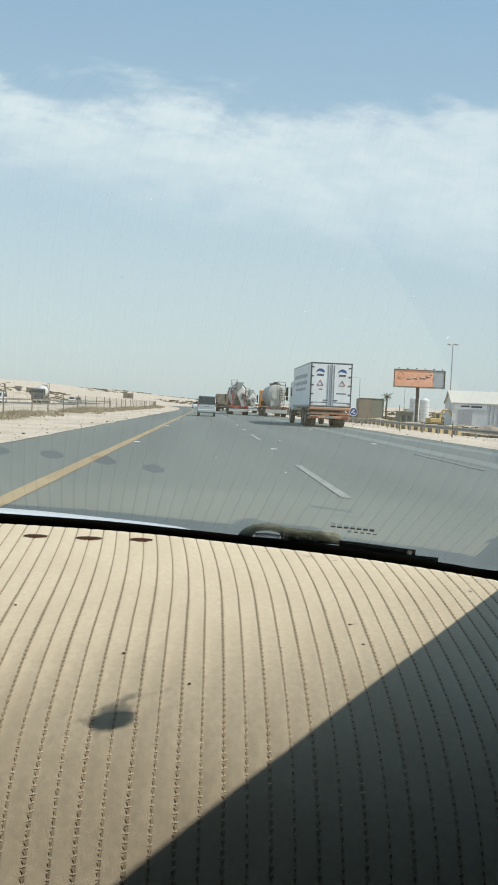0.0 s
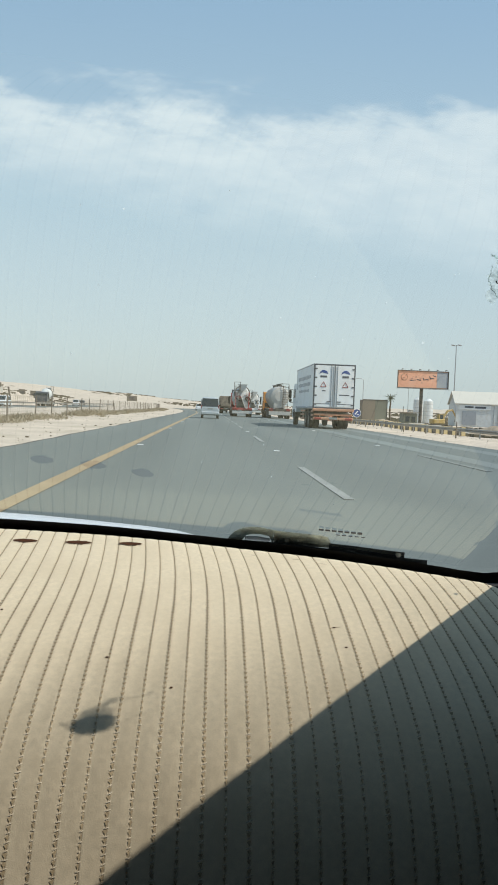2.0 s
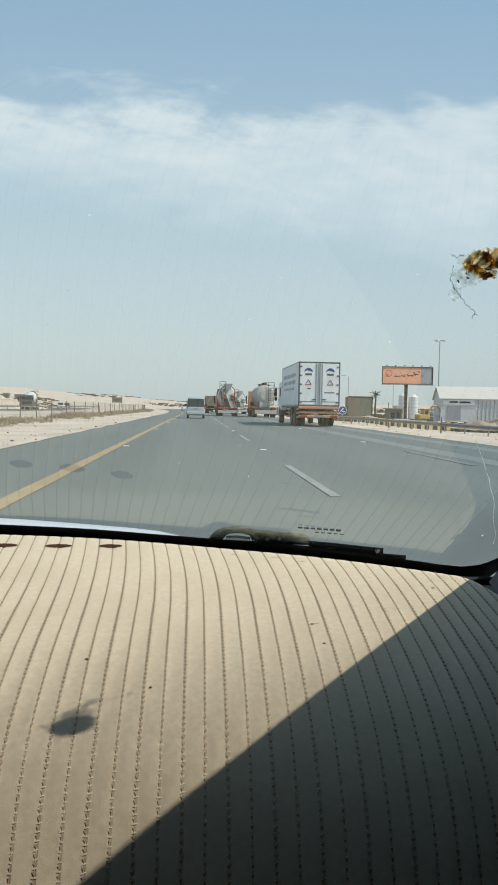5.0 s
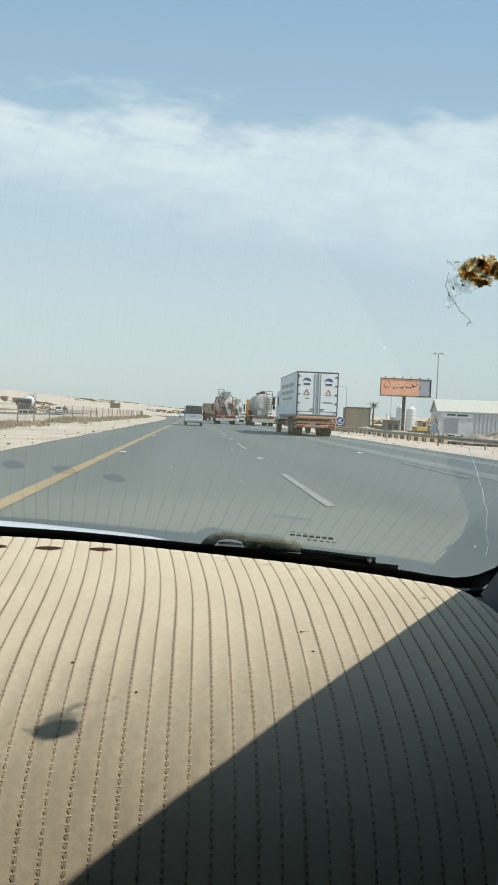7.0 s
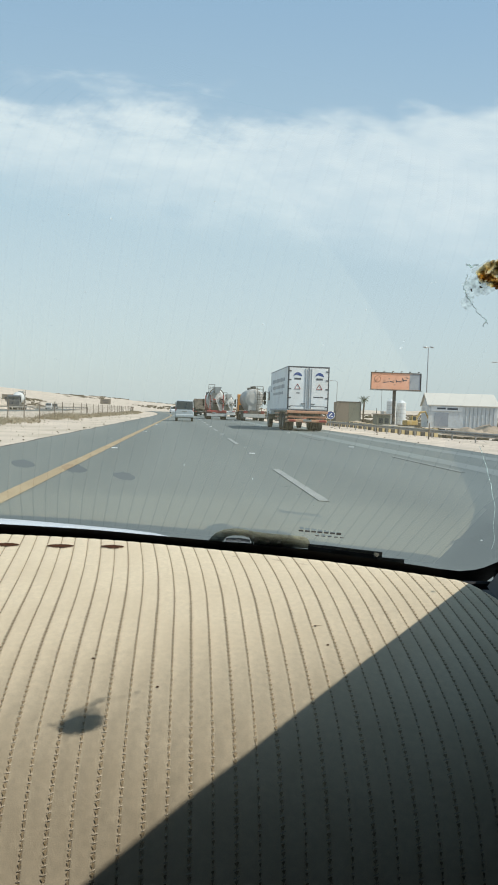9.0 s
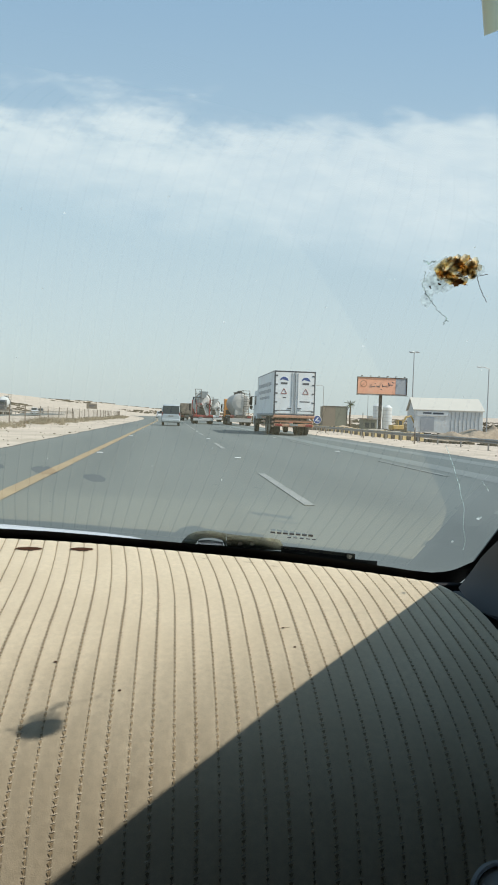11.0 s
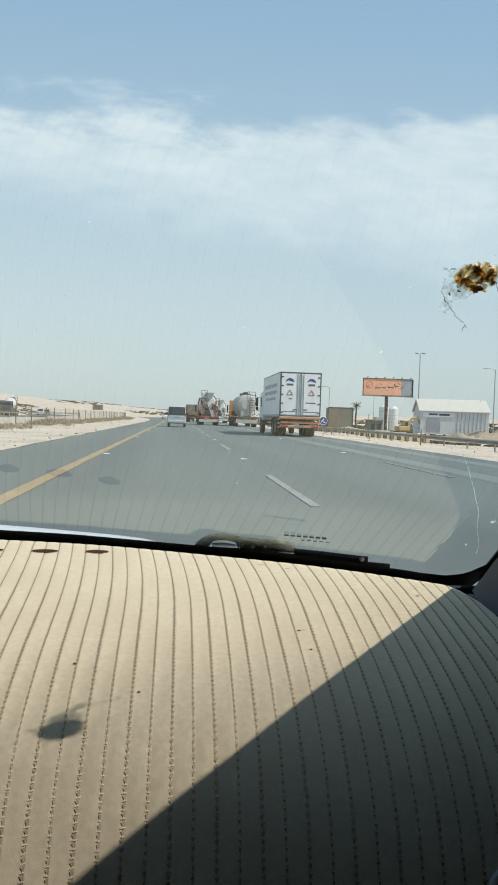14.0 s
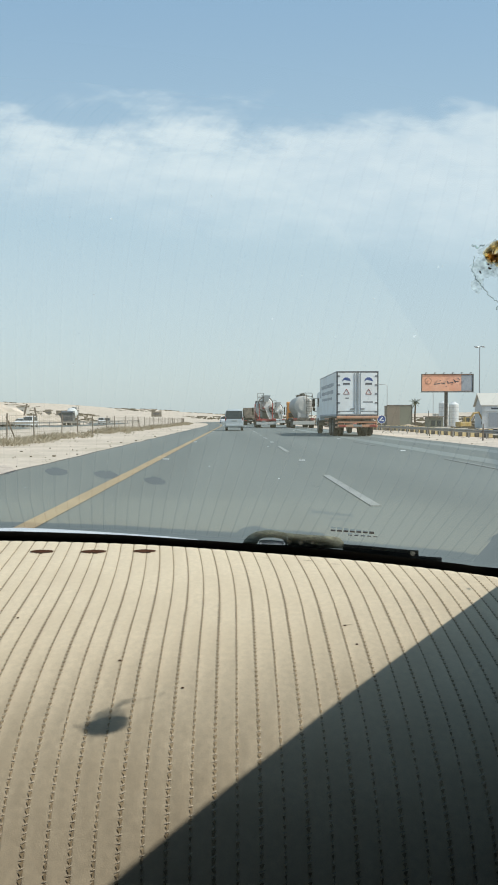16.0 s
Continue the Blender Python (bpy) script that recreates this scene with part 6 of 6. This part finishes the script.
for k in range(1, 5):
    copy_thing(b0, pose(25.5 + 2.15 * k, 88 + 0.2 * k, rise(25.5 + 2.15 * k, 88), 0, 0, random.uniform(-8, 12)))
lamp_mast(pose(43.0, 95.0, rise(43, 95)), 9.8, "slim steel street lamp with one arm", 1)
lamp_mast(pose(33.5, 158.0, rise(33, 158)), 9.6, "slim steel street lamp with one arm", 1)
lamp_mast(pose(58.0, 210.0, rise(58, 210)), 9.6, "slim steel street lamp with one arm", 1)

hut = thing("site_hut", "small dusty site hut with a flat roof and dark window", "hut", pose(30.3, 108, rise(30.3, 108)))
part("wall", Geo().box((0, 1.2, 1.2), (2.1, 2.4, 2.4), 0.03), M_BOXGREEN, hut)
part("roof", Geo().box((0, 1.2, 2.5), (2.6, 2.9, 0.14), 0.03), M_BOXBROWN, hut)
for k in range(2):
    part("window", Geo().box((-0.45 + 0.9 * k, -0.03, 1.5), (0.6, 0.08, 0.8), 0.02), M_GLASSDARK, hut)
part("antenna", Geo().tube([(-0.9, 1.0, 2.5), (-0.9, 1.0, 3.4)], 0.05, 6), M_CHASSIS, hut)


def striped(m):
    t = thing("barrier_panel", "yellow and black striped barrier panel on the verge", "barrier", m, "striped barrier panels")
    part("panel", Geo().box((0, 0, 0.40), (0.8, 0.08, 0.7), 0.02), M_BARYELLOW, t)
    part("stripe", Geo().prism([(0.0, 0.06), (0.0, 0.74), (0.02, 0.74), (0.02, 0.06)], -0.38, 0.02, pose(0, -0.062, 0)), M_BARBLACK, t)
    return t


first = striped(pose(20.5, 58, rise(20.5, 58) - 0.02, 0, 0, 10))
for k in range(1, 34):
    y = 58 + 2.3 * k
    x = 20.5 + 0.02 * k + bend(y)
    copy_thing(first, pose(x, y, rise(x, y) - 0.02, 0, 0, 10 + random.uniform(-6, 6)))


def red_barrier(m):
    t = thing("red_barrier", "red and white plastic road barrier on the verge", "barrier", m, "red barriers")
    part("body", Geo().prism([(-0.25, 0), (0.25, 0), (0.1, 0.9), (-0.1, 0.9)], -0.9, 0.9), M_BARRED, t)
    part("band", Geo().box((0, -0.2, 0.5), (1.7, 0.06, 0.18), 0.02), M_STUD, t)
    return t


r0 = red_barrier(pose(22.0, 132, rise(22, 132)))
for x, y in ((25, 133), (19.5, 134), (43.5, 88), (41.0, 98)):
    copy_thing(r0, pose(x, y, rise(x, y), 0, 0, random.uniform(-25, 25)))

# sparse dark scrub and clutter far out on the plain
scrub = Geo()
for i in range(9500):
    d = rw.uniform(60, 240) if i % 3 else rw.uniform(200, 560)
    a = radians(rw.uniform(-34, 34))
    x, y = d * math.sin(a), d * math.cos(a)
    off = x - bend(y)
    if -43 < off < 24 or noise.noise(Vector((x * 0.03, y * 0.05, 8.0))) < -0.12:
        continue
    s = rw.uniform(0.10, 0.42) * (1.15 if d < 200 else 3.2)
    for _ in range(4):
        px, py = x + rw.gauss(0, s), y + rw.gauss(0, s)
        scrub.box((px, py, rise(px, py) + s * 0.15), (s * rw.uniform(0.5, 1.5), s, s * rw.uniform(0.4, 1.0)))
for _ in range(1700):
    d, a = rw.uniform(480, 1500), radians(rw.uniform(-32, 8))
    x, y = d * math.sin(a), d * math.cos(a)
    if -60 < x - bend(y) < 40 or noise.noise(Vector((x * 0.006, y * 0.01, 3.0))) < -0.05:
        continue
    for _ in range(3):
        s = d * rw.uniform(0.0008, 0.0024)
        px, py = x + rw.gauss(0, 3 * s), y + rw.gauss(0, 2 * s)
        scrub.box((px, py, rise(px, py) + s * 0.1), (s * rw.uniform(1.0, 3.5), s, s * rw.uniform(0.35, 0.8)))
solid("desert_scrub", scrub, M_SCRUB, "low dark scrub and scraps on the far plain", "scrub", kind="stuff", smooth=0)


def far_block(x, y, w, h, material):
    g = Geo().box((0, 0, h / 2 - 0.5), (w, w * 0.6, h + 1), 0.1)
    t = thing("far_building", "low plain building far off on the desert plain", "building", pose(x, y, rise(x, y)), "far buildings")
    part("wall", g, material, t)
    part("parapet", Geo().box((0, 0, h + 0.1), (w * 1.03, w * 0.63, 0.25), 0.05), material, t)
    part("window_band", Geo().box((0, -w * 0.3 - 0.02, h * 0.55), (w * 0.7, 0.06, h * 0.22), 0.01), M_INK, t)


for x, y, w, h, mm in ((-98, 330, 9, 3.2, M_CONCRETE), (-70, 300, 6, 2.8, M_BOXBROWN), (-135, 380, 12, 3.5, M_CONCRETE), (60, 330, 6, 2.6, M_CONCRETE), (105, 360, 10, 3.0, M_CONCRETE), (88, 300, 5, 2.4, M_BOXBROWN)):
    far_block(x, y, w, h, mm)


# ---- signs and a digger out on the plain ----
def board_sign(m, w, h, z, material, label, framed=False):
    t = thing("sign_board", label, "sign", m)
    for s in (-1, 1):
        part("post", Geo().cyl((s * w * 0.42, 0.06, -1.0), (s * w * 0.42, 0.06, z + h / 2), 0.06, n=8), M_CHASSIS, t)
    p = part("panel", Geo().box((0, 0, z), (w, 0.06, h), 0.02), material, t)
    if framed:
        part("rim", Geo().box((-w / 2, -0.02, z), (0.12, 0.1, h), 0.02).box((w / 2, -0.02, z), (0.12, 0.1, h), 0.02).box((0, -0.02, z + h / 2), (w, 0.1, 0.12), 0.02).box((0, -0.02, z - h / 2), (w, 0.1, 0.12), 0.02), M_STUD, p, "white sign rim")
    part("print_bar", Geo().box((0, -0.04, z + h * 0.12), (w * 0.6, 0.02, h * 0.12), 0).box((0, -0.04, z - h * 0.14), (w * 0.5, 0.02, h * 0.1), 0), M_INK if not framed else M_GREYPRINT, p)
    return t


for x, y, w, h, z, mm, lab, fr in (
        (-48.6, 190.0, 1.7, 1.9, 3.0, M_BOXBROWN, "small brown board sign on two posts", False),
        (-47.5, 212.0, 1.7, 3.2, 3.0, M_GREYPRINT, "grey road sign with a white rim on two posts", True),
        (-35.4, 330.0, 4.6, 2.4, 3.2, M_BOXBROWN, "wide brown board far off by the road", False)):
    board_sign(pose(x, y, rise(x, y)), w, h, z, mm, lab, fr)

digger = thing("excavator", "dusty yellow excavator with a raised arm beyond the guardrail", "excavator", pose(43.6, 136.0, rise(43.6, 136.0), 0, 0, 12))
for s in (-1, 1):
    part("track", Geo().prism([(-1.5, 0.15), (-1.3, 0.0), (1.3, 0.0), (1.5, 0.15), (1.5, 0.5), (1.3, 0.65), (-1.3, 0.65), (-1.5, 0.5)], s * 0.95 - 0.25, s * 0.95 + 0.25, pose(0, 0, 0, 0, 0, 90)), M_TYRE, digger, "black crawler track")
part("body", Geo().box((-0.3, 0, 1.25), (2.4, 1.9, 0.9), 0.12), M_DIGGER, digger)
cb_ = part("cab", Geo().prism([(-0.5, 1.5), (-0.5, 2.6), (0.5, 2.6), (0.8, 1.5)], -0.9, 0.0, pose(0.6, 0, 0, 0, 0, -90)), M_DIGGER, digger)
part("cab_glass", Geo().box((0.3, -0.62, 2.1), (0.7, 0.06, 0.8), 0.02), M_GLASSDARK, cb_)
bo = part("boom", Geo().tube([(0.7, 0.1, 1.6), (1.9, 0.1, 3.3), (3.0, 0.1, 3.5)], 0.2, 6), M_DIGGER, digger)
part("stick", Geo().tube([(2.9, 0.1, 3.6), (3.9, 0.1, 1.9)], 0.15, 6), M_DIGGER, bo)
part("bucket", Geo().prism([(0.0, 0.0), (0.55, 0.1), (0.7, -0.5), (0.2, -0.75), (-0.1, -0.5)], -0.4, 0.4, pose(3.8, 0.1, 1.8, 0, 0, -90)), M_CHASSIS, bo)
part("ram", Geo().tube([(1.0, 0.1, 1.3), (2.0, 0.1, 2.7)], 0.07, 6), M_STEEL, bo)
